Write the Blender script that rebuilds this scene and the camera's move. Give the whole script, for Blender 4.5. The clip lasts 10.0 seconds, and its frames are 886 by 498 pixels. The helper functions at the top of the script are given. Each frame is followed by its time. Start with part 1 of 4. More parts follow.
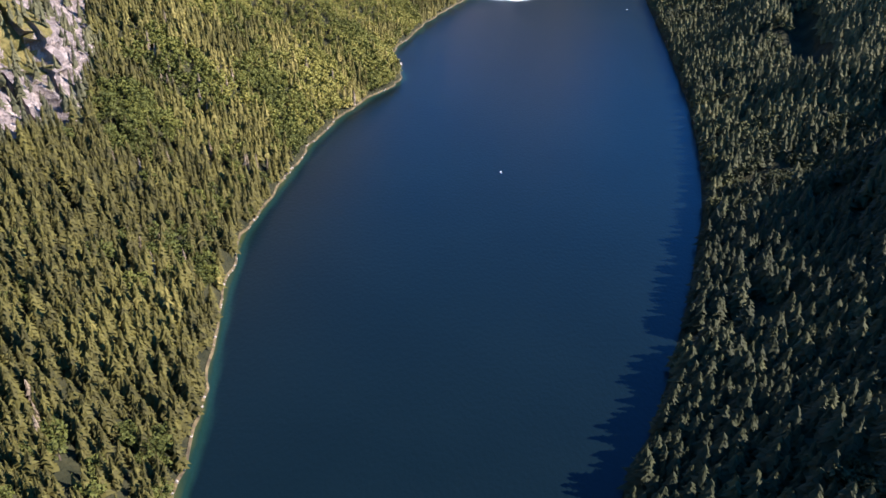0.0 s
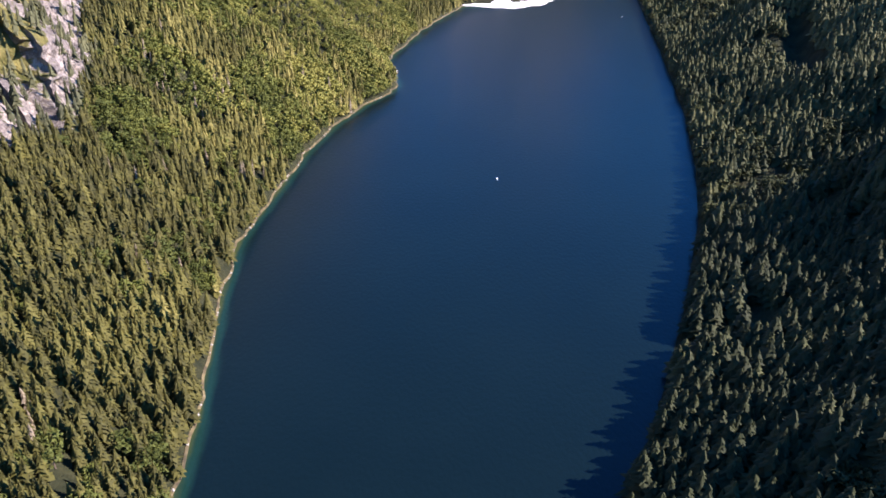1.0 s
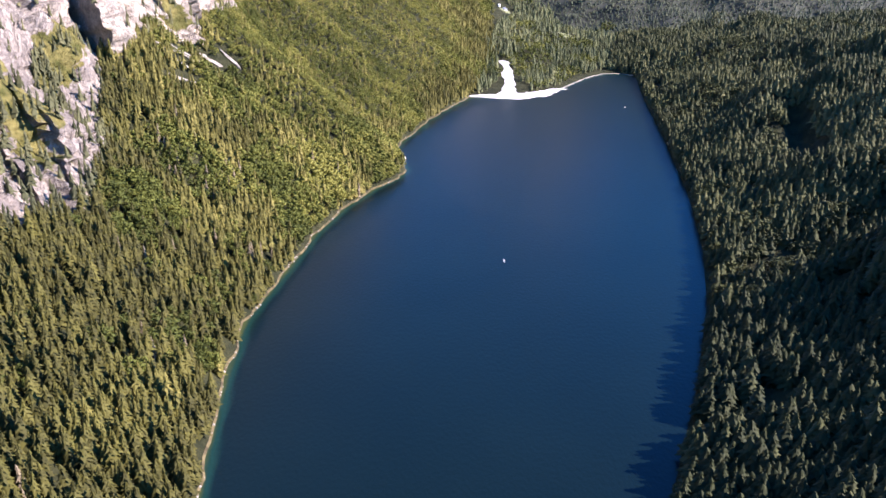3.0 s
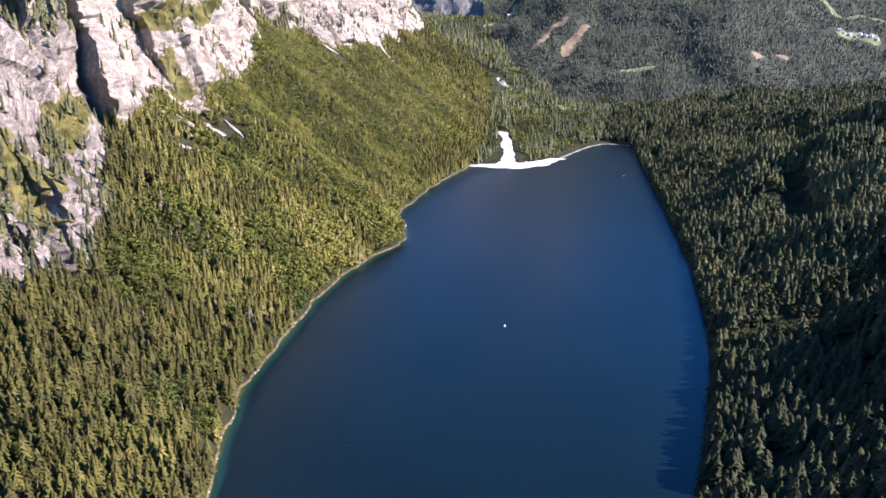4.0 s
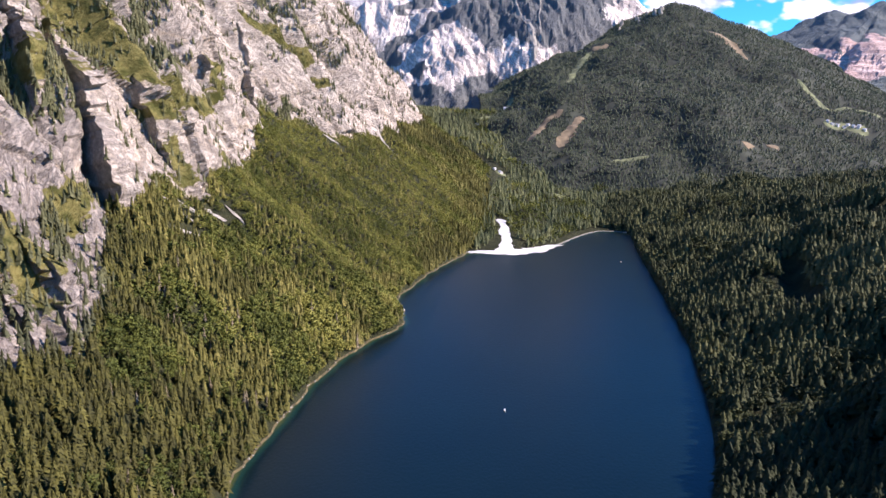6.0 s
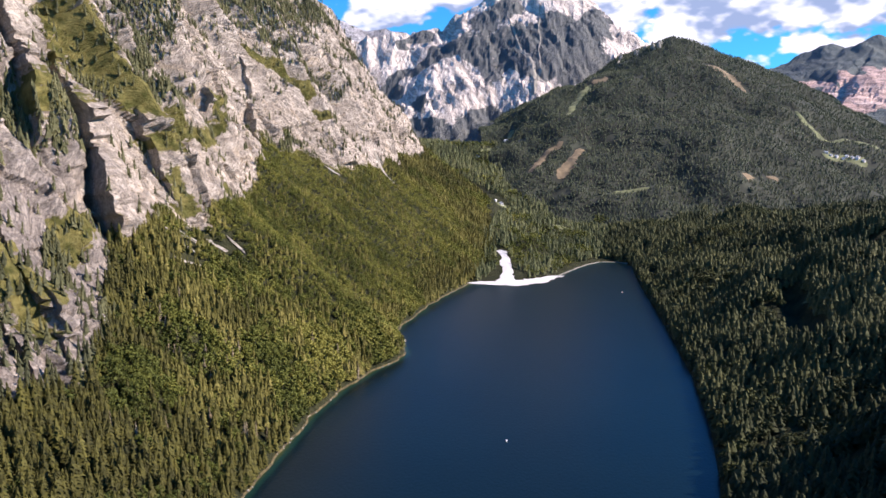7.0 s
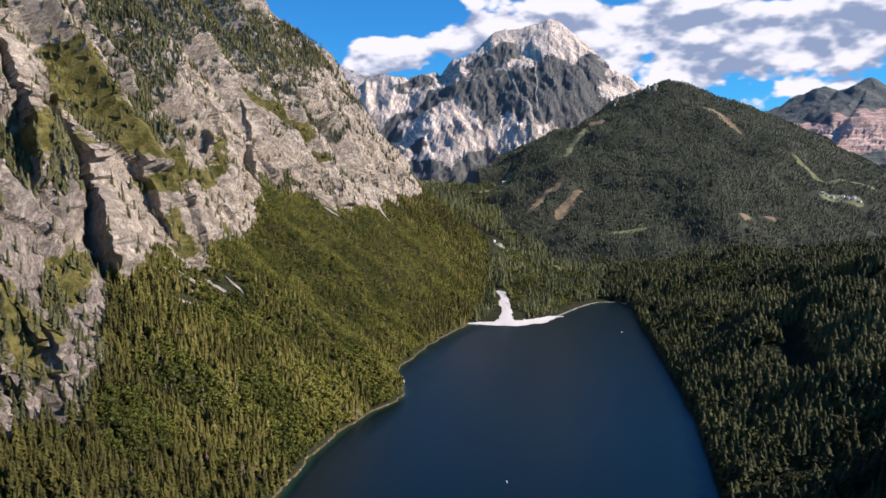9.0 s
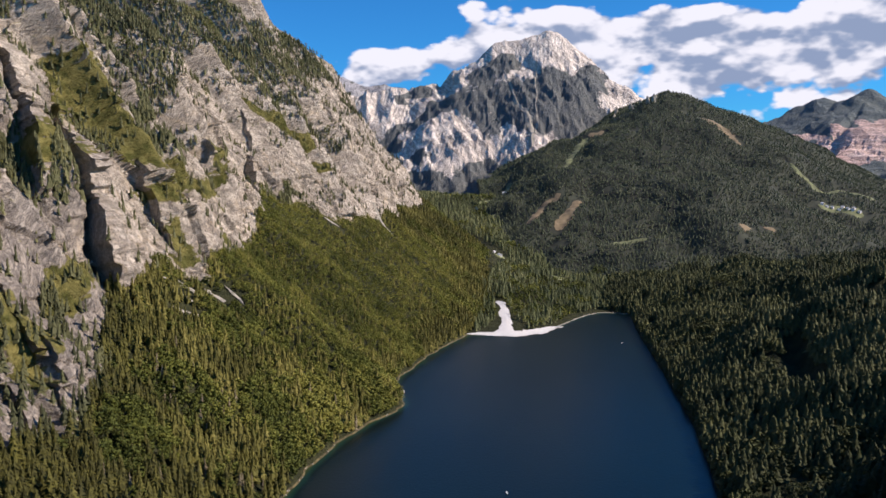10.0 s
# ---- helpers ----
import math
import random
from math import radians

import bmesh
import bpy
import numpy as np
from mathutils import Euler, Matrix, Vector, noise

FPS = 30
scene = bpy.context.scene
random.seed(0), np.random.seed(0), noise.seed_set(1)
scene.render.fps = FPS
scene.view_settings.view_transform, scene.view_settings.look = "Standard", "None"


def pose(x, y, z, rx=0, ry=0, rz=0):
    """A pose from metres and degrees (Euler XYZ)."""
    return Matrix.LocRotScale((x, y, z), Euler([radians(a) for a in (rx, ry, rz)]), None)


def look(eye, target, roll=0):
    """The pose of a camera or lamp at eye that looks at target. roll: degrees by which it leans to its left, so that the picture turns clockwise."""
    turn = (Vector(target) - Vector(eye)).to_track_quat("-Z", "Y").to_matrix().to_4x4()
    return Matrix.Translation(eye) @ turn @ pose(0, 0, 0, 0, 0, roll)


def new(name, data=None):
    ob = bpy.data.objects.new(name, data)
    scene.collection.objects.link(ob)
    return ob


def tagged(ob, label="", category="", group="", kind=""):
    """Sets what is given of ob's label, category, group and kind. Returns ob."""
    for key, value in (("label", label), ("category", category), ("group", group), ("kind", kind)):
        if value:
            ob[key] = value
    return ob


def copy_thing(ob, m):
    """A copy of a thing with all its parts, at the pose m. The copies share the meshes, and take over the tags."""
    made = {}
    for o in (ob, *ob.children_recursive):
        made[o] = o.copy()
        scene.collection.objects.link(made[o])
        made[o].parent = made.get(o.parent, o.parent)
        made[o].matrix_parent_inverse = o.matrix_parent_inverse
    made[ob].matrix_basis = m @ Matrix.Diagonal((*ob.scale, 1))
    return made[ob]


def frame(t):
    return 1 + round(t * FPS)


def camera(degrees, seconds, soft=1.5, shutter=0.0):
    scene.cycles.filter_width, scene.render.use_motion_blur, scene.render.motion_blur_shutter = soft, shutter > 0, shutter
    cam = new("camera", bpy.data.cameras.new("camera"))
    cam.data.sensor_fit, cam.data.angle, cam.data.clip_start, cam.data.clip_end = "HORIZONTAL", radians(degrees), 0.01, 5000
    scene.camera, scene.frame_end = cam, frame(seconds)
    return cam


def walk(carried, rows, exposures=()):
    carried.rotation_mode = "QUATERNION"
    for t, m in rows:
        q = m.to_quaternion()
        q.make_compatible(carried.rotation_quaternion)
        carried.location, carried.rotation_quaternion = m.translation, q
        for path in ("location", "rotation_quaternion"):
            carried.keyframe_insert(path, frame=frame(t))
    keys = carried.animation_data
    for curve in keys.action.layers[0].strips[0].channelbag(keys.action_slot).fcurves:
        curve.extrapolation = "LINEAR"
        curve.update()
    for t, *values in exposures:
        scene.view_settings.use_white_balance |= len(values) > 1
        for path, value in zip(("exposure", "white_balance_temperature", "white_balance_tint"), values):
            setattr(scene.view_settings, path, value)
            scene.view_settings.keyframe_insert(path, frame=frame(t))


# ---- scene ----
# ---- camera: seconds, x, y, z, pitch, yaw, roll ----
cam = camera(58.5, 10.0, soft=1.6)
FLIGHT = [
    (0.0, -0.2, 8.1, 352.7, -30.01, -0.31, 0.64),
    (0.5, -0.2, 8.1, 352.5, -29.89, -0.54, 0.44),
    (1.0, -0.2, 7.9, 352.0, -29.46, -0.59, 0.55),
    (1.5, -0.1, 7.7, 350.9, -28.68, -0.52, 0.72),
    (2.0, -0.1, 7.2, 349.1, -27.29, -0.30, 0.65),
    (2.5, -0.1, 6.6, 346.7, -25.43, -0.07, 0.54),
    (4.0, -0.1, 4.1, 336.7, -17.80, 0.10, 0.32),
    (4.5, -0.1, 3.5, 334.1, -15.85, 0.06, 0.28),
    (5.0, -0.1, 2.9, 331.8, -14.05, 0.05, 0.25),
    (5.5, -0.0, 2.5, 329.9, -12.59, 0.00, 0.24),
    (7.0, -0.0, 1.3, 325.0, -8.90, 0.10, 0.08),
    (7.5, -0.0, 0.9, 323.8, -7.96, 0.11, 0.12),
    (8.0, -0.0, 0.7, 322.7, -7.08, 0.11, 0.05),
    (8.5, -0.0, 0.4, 321.8, -6.42, 0.07, 0.03),
    (9.0, -0.0, 0.3, 321.0, -5.83, 0.01, -0.09),
    (9.5, -0.0, 0.1, 320.5, -5.40, -0.01, -0.13),
    (10.0, 0.0, 0.0, 320.0, -5.05, -0.00, -0.05),
]
walk(cam, [(t, pose(x, y, z, 90 + pitch, 0, yaw) @ pose(0, 0, 0, 0, 0, roll)) for t, x, y, z, pitch, yaw, roll in FLIGHT],
     exposures=[(0.0, 1.45, 5900, 34), (2.5, 1.7, 5900, 34), (4.5, 1.42, 5900, 34), (5.5, 1.18, 5950, 33), (7.0, 0.86, 6200, 28), (10.0, 0.35, 6450, 23)])

# ---- sky and sun ----
SUN_AZ, SUN_EL = radians(96), radians(37)   # azimuth clockwise from +y
world = bpy.data.worlds.new("sky")
scene.world = world
world.use_nodes = True


class Nodes:
    """Short way to write a node tree."""

    def __init__(self, tree):
        self.tree = tree

    def add(self, kind, **sets):
        node = self.tree.nodes.new("ShaderNode" + kind)
        for key, value in sets.items():
            if key == "op":
                node.operation = value
            elif key == "type":
                node.data_type = value
            elif key == "blend":
                node.blend_type = value
            elif key == "attr":
                node.attribute_name = value
            elif key == "vtype":
                node.vector_type = value
        return node

    def put(self, socket, value):
        if isinstance(value, bpy.types.NodeSocket):
            self.tree.links.new(value, socket)
        elif isinstance(value, (tuple, list)) and len(value) == 3 and len(socket.default_value) == 4:
            socket.default_value = (*value, 1)
        else:
            socket.default_value = value

    def math(self, op, a, b=0.0, clamp=False):
        node = self.add("Math", op=op)
        node.use_clamp = clamp
        self.put(node.inputs[0], a)
        self.put(node.inputs[1], b)
        return node.outputs[0]

    def mix(self, fac, a, b, blend="MIX"):
        node = self.add("Mix", type="RGBA", blend=blend)
        node.clamp_factor = True
        self.put(node.inputs[0], fac)
        self.put(node.inputs[6], a)
        self.put(node.inputs[7], b)
        return node.outputs[2]

    def step(self, value, low, high, to0=0.0, to1=1.0):
        node = self.add("MapRange")
        node.interpolation_type = "SMOOTHSTEP"
        for n, v in enumerate((value, low, high, to0, to1)):
            self.put(node.inputs[n], v)
        return node.outputs[0]

    def noise(self, vector, scale, detail=4.0, rough=0.55, distort=0.0):
        node = self.add("TexNoise")
        self.put(node.inputs["Vector"], vector)
        self.put(node.inputs["Scale"], scale)
        self.put(node.inputs["Detail"], detail)
        self.put(node.inputs["Roughness"], rough)
        self.put(node.inputs["Distortion"], distort)
        return node.outputs[0]

    def scaled(self, vector, by, turn=(0.0, 0.0, 0.0)):
        node = self.add("Mapping")
        node.inputs["Rotation"].default_value = turn
        self.put(node.inputs["Vector"], vector)
        node.inputs["Scale"].default_value = by
        return node.outputs[0]


def make_world():
    nd = Nodes(world.node_tree)
    sky = nd.add("TexSky")
    sky.sky_type, sky.sun_disc = "NISHITA", False
    sky.sun_elevation, sky.sun_rotation = SUN_EL, SUN_AZ
    sky.altitude, sky.air_density, sky.dust_density, sky.ozone_density = 900, 1.0, 0.4, 1.6
    way = nd.add("TexCoord").outputs["Generated"]
    high = nd.add("SeparateXYZ")
    nd.put(high.inputs[0], way)

    def density(lift):
        node = nd.add("Mapping")
        nd.put(node.inputs["Vector"], way)
        node.inputs["Location"].default_value = (0.31, 0.12, lift)
        node.inputs["Scale"].default_value = (1.0, 1.0, 1.9)
        billow = nd.add("TexVoronoi")
        billow.feature = "SMOOTH_F1"
        nd.put(billow.inputs["Vector"], node.outputs[0])
        for key, value in (("Scale", 12.0), ("Detail", 3.0), ("Roughness", 0.55), ("Smoothness", 0.35)):
            billow.inputs[key].default_value = value
        wisp = nd.noise(node.outputs[0], 5.5, 8.0, 0.55, 0.1)
        return nd.math("ADD", nd.math("MULTIPLY", wisp, 0.8), nd.math("MULTIPLY", nd.math("SUBTRACT", 0.62, billow.outputs["Distance"]), 0.3))

    turn = nd.math("ARCTAN2", high.outputs[0], high.outputs[1])

    def bank(az, el, wide, tall, amount):
        """A swell or a gap in the cloud cover round a direction given in degrees."""
        a = nd.math("DIVIDE", nd.math("SUBTRACT", turn, radians(az)), radians(wide))
        b = nd.math("DIVIDE", nd.math("SUBTRACT", high.outputs[2], math.sin(radians(el))), radians(tall))
        far = nd.math("ADD", nd.math("MULTIPLY", a, a), nd.math("MULTIPLY", b, b))
        return nd.math("MULTIPLY", nd.math("EXPONENT", nd.math("MULTIPLY", far, -1.0)), amount)

    cover = nd.math("ADD", nd.step(high.outputs[2], 0.02, 0.09, 0.0, 0.19), nd.step(high.outputs[2], 0.19, 0.27, 0.0, -0.3))
    for swell in ((-3.5, 8.2, 4.5, 1.7, 0.2), (10.0, 10.0, 7.0, 2.0, 0.2), (23.0, 8.2, 9.0, 2.6, 0.26), (3.5, 12.6, 5.0, 0.9, 0.12), (-5.0, 11.2, 6.5, 1.3, -0.3),
                  (-12.0, 10.5, 4.5, 4.5, -0.35), (16.5, 12.4, 6.0, 1.0, -0.22), (18.0, 4.8, 5.0, 0.8, 0.03), (27.0, 11.5, 4.0, 2.5, 0.2)):
        cover = nd.math("ADD", cover, bank(*swell))
    puff = density(0.0)
    mask = nd.step(nd.math("ADD", puff, cover), 0.495, 0.565)
    top_side = nd.math("SUBTRACT", nd.math("ADD", puff, nd.math("MULTIPLY", cover, 0.5)), nd.math("ADD", density(0.035), nd.math("MULTIPLY", cover, 0.5)))
    thick = nd.step(nd.math("ADD", puff, cover), 0.6, 0.82, 0.0, 0.05)
    tone = nd.mix(nd.step(nd.math("SUBTRACT", top_side, thick), -0.085, 0.06), (3.7, 5.0, 7.0), (11.9, 12.6, 13.0))
    blue = nd.mix(1.0, sky.outputs[0], (0.2, 1.12, 1.85), "MULTIPLY")
    colour = nd.mix(mask, blue, tone)
    back = world.node_tree.nodes["Background"]
    nd.put(back.inputs[0], colour)
    back.inputs[1].default_value = 0.0574


make_world()
sun = new("sun", bpy.data.lights.new("sun", "SUN"))
sun.data.energy, sun.data.angle, sun.data.color = 5.0, radians(0.5), (1.0, 0.9, 0.75)
sun_from = Vector((math.sin(SUN_AZ) * math.cos(SUN_EL), math.cos(SUN_AZ) * math.cos(SUN_EL), math.sin(SUN_EL)))
sun.matrix_world = look(sun_from * 900, (0, 0, 0))


# ---- materials ----
def material(name):
    mat = bpy.data.materials.new(name)
    mat.use_nodes = True
    nd = Nodes(mat.node_tree)
    return mat, nd, mat.node_tree.nodes["Principled BSDF"]


def bump(nd, shader, height, strength, distance):
    node = nd.add("Bump")
    nd.put(node.inputs["Height"], height)
    node.inputs["Strength"].default_value, node.inputs["Distance"].default_value = strength, distance
    nd.put(shader.inputs["Normal"], node.outputs[0])


def plain(name, colour, rough=0.7, grain=0.25, scale=1.0, metal=0.0):
    mat, nd, sh = material(name)
    here = nd.add("NewGeometry").outputs["Position"]
    spots = nd.noise(here, scale, 5.0)
    tone = nd.step(spots, 0.3, 0.7, 1 - grain, 1 + grain)
    node = nd.add("VectorMath", op="SCALE")
    node.inputs[0].default_value = colour
    nd.put(node.inputs[3], tone)
    nd.put(sh.inputs["Base Color"], node.outputs[0])
    sh.inputs["Roughness"].default_value, sh.inputs["Metallic"].default_value = rough, metal
    bump(nd, sh, spots, 0.3, 0.1 / scale)
    return mat


def foliage(name, dark, mid, light, vary=0.2):
    """Needles or leaves: a tint for each tree, a finer one for each bough."""
    mat, nd, sh = material(name)
    tint = nd.add("Attribute", attr="tint").outputs["Fac"]
    bough = nd.add("NewGeometry").outputs["Random Per Island"]
    single = nd.add("ObjectInfo").outputs["Random"]
    value = nd.math("ADD", nd.math("MULTIPLY", tint, 0.75), nd.math("MULTIPLY", bough, vary))
    value = nd.math("ADD", value, nd.math("MULTIPLY", single, 0.1))
    low = nd.mix(nd.step(value, 0.0, 0.55), dark, mid)
    nd.put(sh.inputs["Base Color"], nd.mix(nd.step(value, 0.55, 1.0), low, light))
    sh.inputs["Roughness"].default_value = 0.75
    sh.inputs["Specular IOR Level"].default_value = 0.2
    return mat


def rock_and_grass(name, rock_dark, rock_light, warm, grass_dark, grass_light, steep, coarse, patchy=0.55, cracks=0.45):
    """Limestone where the ground is steep, turf and scrub where it lies flatter."""
    mat, nd, sh = material(name)
    geo = nd.add("NewGeometry")
    here = geo.outputs["Position"]
    up = nd.add("SeparateXYZ")
    nd.put(up.inputs[0], geo.outputs["Normal"])
    big = nd.noise(here, 0.012 * coarse, 5.0, 0.6)
    streak = nd.noise(nd.scaled(here, (1, 1, 0.4), (0.5, -0.55, 0.0)), 0.06 * coarse, 7.0, 0.7, 0.5)
    fine = nd.noise(here, 0.35 * coarse, 5.0, 0.7)
    crack = nd.add("TexVoronoi")
    crack.feature = "DISTANCE_TO_EDGE"
    warp = nd.add("VectorMath", op="SCALE")
    wob = nd.add("TexNoise")
    nd.put(wob.inputs["Vector"], here)
    wob.inputs["Scale"].default_value, wob.inputs["Detail"].default_value = 0.09 * coarse, 4.0
    nd.put(warp.inputs[0], wob.outputs["Color"])
    warp.inputs[3].default_value = 22.0 / coarse
    moved = nd.add("VectorMath", op="ADD")
    nd.put(moved.inputs[0], here)
    nd.put(moved.inputs[1], warp.outputs[0])
    nd.put(crack.inputs["Vector"], nd.scaled(moved.outputs[0], (1, 1, 0.35), (0.5, -0.6, 0.0)))
    crack.inputs["Scale"].default_value = 0.11 * coarse
    seams = nd.step(crack.outputs["Distance"], 0.0, 0.05)
    split = nd.add("TexVoronoi")
    split.feature = "DISTANCE_TO_EDGE"
    nd.put(split.inputs["Vector"], nd.scaled(moved.outputs[0], (1, 1, 0.3), (-0.4, -0.7, 0.3)))
    split.inputs["Scale"].default_value = 0.2 * coarse
    lines = nd.math("MULTIPLY", nd.step(split.outputs["Distance"], 0.13, 0.0), nd.step(nd.noise(here, 0.05 * coarse, 3.0), 0.4, 0.5))
    flow = nd.add("TexWave")
    nd.put(flow.inputs["Vector"], nd.scaled(moved.outputs[0], (1, 1, 0.5), (0.4, -0.7, 0.5)))
    for key, value in (("Scale", 0.045 * coarse), ("Distortion", 9.0), ("Detail", 4.0), ("Detail Scale", 1.6), ("Detail Roughness", 0.6)):
        flow.inputs[key].default_value = value
    beds = nd.math("MULTIPLY", nd.step(flow.outputs["Fac"], 0.2, 0.04), nd.step(nd.noise(here, 0.03 * coarse, 3.0), 0.42, 0.54))
    lines = nd.math("MAXIMUM", lines, beds)
    stone = nd.mix(nd.step(streak, 0.33, 0.5), rock_dark, rock_light)
    stone = nd.mix(nd.step(streak, 0.56, 0.66, 0.0, 0.7), stone, (0.84, 0.81, 0.75))
    stone = nd.mix(nd.step(nd.noise(here, 0.02 * coarse, 4.0), 0.5, 0.7, 0.0, 0.55), stone, warm)
    stone = nd.mix(nd.step(nd.noise(here, 0.016 * coarse, 5.0, 0.6), 0.48, 0.62, 0.0, 0.36), stone, rock_dark)
    stone = nd.mix(nd.math("MULTIPLY", nd.step(fine, 0.52, 0.38), 0.5), stone, rock_dark)
    stone = nd.mix(nd.math("MULTIPLY", nd.math("SUBTRACT", 1.0, seams), cracks), stone, rock_dark)
    stone = nd.mix(nd.math("MULTIPLY", lines, 1.2 * cracks), stone, (0.08, 0.075, 0.07))
    turf = nd.mix(nd.step(nd.noise(here, 0.06 * coarse, 6.0, 0.65), 0.35, 0.65), grass_dark, grass_light)
    flat = nd.math("ADD", up.outputs[2], nd.math("MULTIPLY", nd.math("SUBTRACT", big, 0.5), patchy))
    flat = nd.math("ADD", flat, nd.math("MULTIPLY", nd.math("SUBTRACT", fine, 0.5), 0.5))
    drape = nd.noise(nd.scaled(here, (1, 1, 0.45), (0.5, -0.6, 0.2)), 0.03 * coarse, 5.0, 0.65, 0.4)
    flat = nd.math("ADD", flat, nd.math("MULTIPLY", nd.math("SUBTRACT", drape, 0.5), patchy))
    green = nd.step(flat, steep - 0.05, steep + 0.09)
    nd.put(sh.inputs["Base Color"], nd.mix(green, stone, turf))
    sh.inputs["Roughness"].default_value = 0.9
    sh.inputs["Specular IOR Level"].default_value = 0.15
    height = nd.math("ADD", streak, nd.math("MULTIPLY", fine, 0.4))
    height = nd.math("ADD", height, nd.math("MULTIPLY", lines, -0.5 * cracks))
    bump(nd, sh, nd.math("ADD", height, nd.math("MULTIPLY", seams, 0.5 * cracks)), 0.85, 6.0 / coarse)
    return mat


def spot_rock(name, dark, light, warm, turf_dark, turf_light, size, beds, near=None, relief=0.9):
    """Bare limestone with thin seams along its beds; turf and scrub where the sheet carries it ("turf", 0 to 1).
    "plan" holds the way along and up the face; size: metres of one stroke of the rock's grain."""
    mat, nd, sh = material(name)
    geo = nd.add("NewGeometry")
    here = geo.outputs["Position"]
    plan = nd.add("Attribute", attr="plan").outputs["Vector"]
    turf = nd.add("Attribute", attr="turf").outputs["Fac"]
    up = nd.add("SeparateXYZ")
    nd.put(up.inputs[0], geo.outputs["Normal"])
    wob = nd.add("TexNoise")
    nd.put(wob.inputs["Vector"], plan)
    wob.inputs["Scale"].default_value, wob.inputs["Detail"].default_value = 0.3 / size, 3.0
    warp = nd.add("VectorMath", op="SCALE")
    nd.put(warp.inputs[0], wob.outputs["Color"])
    warp.inputs[3].default_value = size * 1.6
    moved = nd.add("VectorMath", op="ADD")
    nd.put(moved.inputs[0], plan)
    nd.put(moved.inputs[1], warp.outputs[0])

    def grain(turn, long, short, detail=6.0, rough=0.6):
        return nd.noise(nd.scaled(nd.scaled(moved.outputs[0], (1, 1, 1), (0, 0, radians(turn))), (1 / long, 1 / short, 1.0 / short)), 1.0, detail, rough)

    def seam(value, wide, gate, low, high):
        gap = nd.math("ABSOLUTE", nd.math("SUBTRACT", value, 0.5))
        return nd.math("MULTIPLY", nd.step(gap, wide, 0.0), nd.step(gate, low, high))

    broad = nd.noise(here, 0.12 / size, 5.0, 0.6)
    fine = nd.noise(here, 3.2 / size, 6.0, 0.7)
    first, second, third = grain(beds[0], 7 * size, size), grain(beds[1], 5 * size, 0.8 * size), grain(beds[2], 9 * size, 1.6 * size, 5.0)
    gate = nd.noise(plan, 0.22 / size, 3.0)
    lines = nd.math("MAXIMUM", seam(first, 0.028, gate, 0.4, 0.52), nd.math("MULTIPLY", seam(second, 0.026, gate, 0.58, 0.46), 0.8))
    lines = nd.math("MAXIMUM", lines, seam(third, 0.02, broad, 0.42, 0.55))
    lines = nd.math("MAXIMUM", lines, nd.math("MULTIPLY", seam(grain(beds[0] + 12, 2.4 * size, 0.45 * size, 4.0), 0.035, gate, 0.62, 0.4), 0.8))
    lines = nd.math("MAXIMUM", lines, nd.math("MULTIPLY", seam(grain(beds[1] - 15, 2.0 * size, 0.4 * size, 4.0), 0.035, gate, 0.38, 0.6), 0.8))
    stone = nd.mix(nd.step(nd.math("ADD", nd.math("MULTIPLY", broad, 0.45), nd.math("MULTIPLY", first, 0.55)), 0.36, 0.6), dark, light)
    stone = nd.mix(nd.step(third, 0.54, 0.7, 0.0, 0.6), stone, warm)
    stone = nd.mix(nd.step(grain(88, 6 * size, 1.2 * size), 0.55, 0.75, 0.0, 0.5), stone, dark)
    stone = nd.mix(nd.step(fine, 0.5, 0.3, 0.0, 0.5), stone, dark)
    if near:
        place = nd.add("SeparateXYZ")
        nd.put(place.inputs[0], plan)
        # Darker, greyer stone towards the near end of the face.
        near_share = nd.step(nd.math("ADD", place.outputs[0], nd.math("MULTIPLY", nd.math("SUBTRACT", broad, 0.5), 300.0)), near[1], near[0], 0.0, 0.85)
        stone = nd.mix(near_share, stone, nd.mix(nd.step(second, 0.38, 0.62), near[2], near[3]))
    stone = nd.mix(nd.math("MULTIPLY", lines, 0.75), stone, (0.1, 0.09, 0.08))
    grass = nd.mix(nd.step(nd.math("ADD", nd.math("MULTIPLY", nd.noise(here, 0.5 / size, 6.0, 0.65), 0.7), nd.math("MULTIPLY", broad, 0.3)), 0.38, 0.62), turf_dark, turf_light)
    cover = nd.math("ADD", turf, nd.math("MULTIPLY", nd.math("SUBTRACT", nd.noise(moved.outputs[0], 0.5 / size, 6.0, 0.7), 0.5), 1.6))
    cover = nd.math("ADD", cover, nd.math("MULTIPLY", nd.math("SUBTRACT", fine, 0.5), 0.5))
    cover = nd.math("ADD", cover, nd.math("MULTIPLY", nd.math("SUBTRACT", up.outputs[2], 0.42), 0.45))
    nd.put(sh.inputs["Base Color"], nd.mix(nd.step(cover, 0.44, 0.62), stone, grass))
    sh.inputs["Roughness"].default_value = 0.92
    sh.inputs["Specular IOR Level"].default_value = 0.12
    height = nd.math("ADD", nd.math("MULTIPLY", first, 0.35 * size), nd.math("MULTIPLY", second, 0.25 * size))
    height = nd.math("ADD", height, nd.math("ADD", nd.math("MULTIPLY", fine, 0.2 * size), nd.math("MULTIPLY", lines, -0.12 * size)))
    bump(nd, sh, height, relief, 1.0)
    return mat


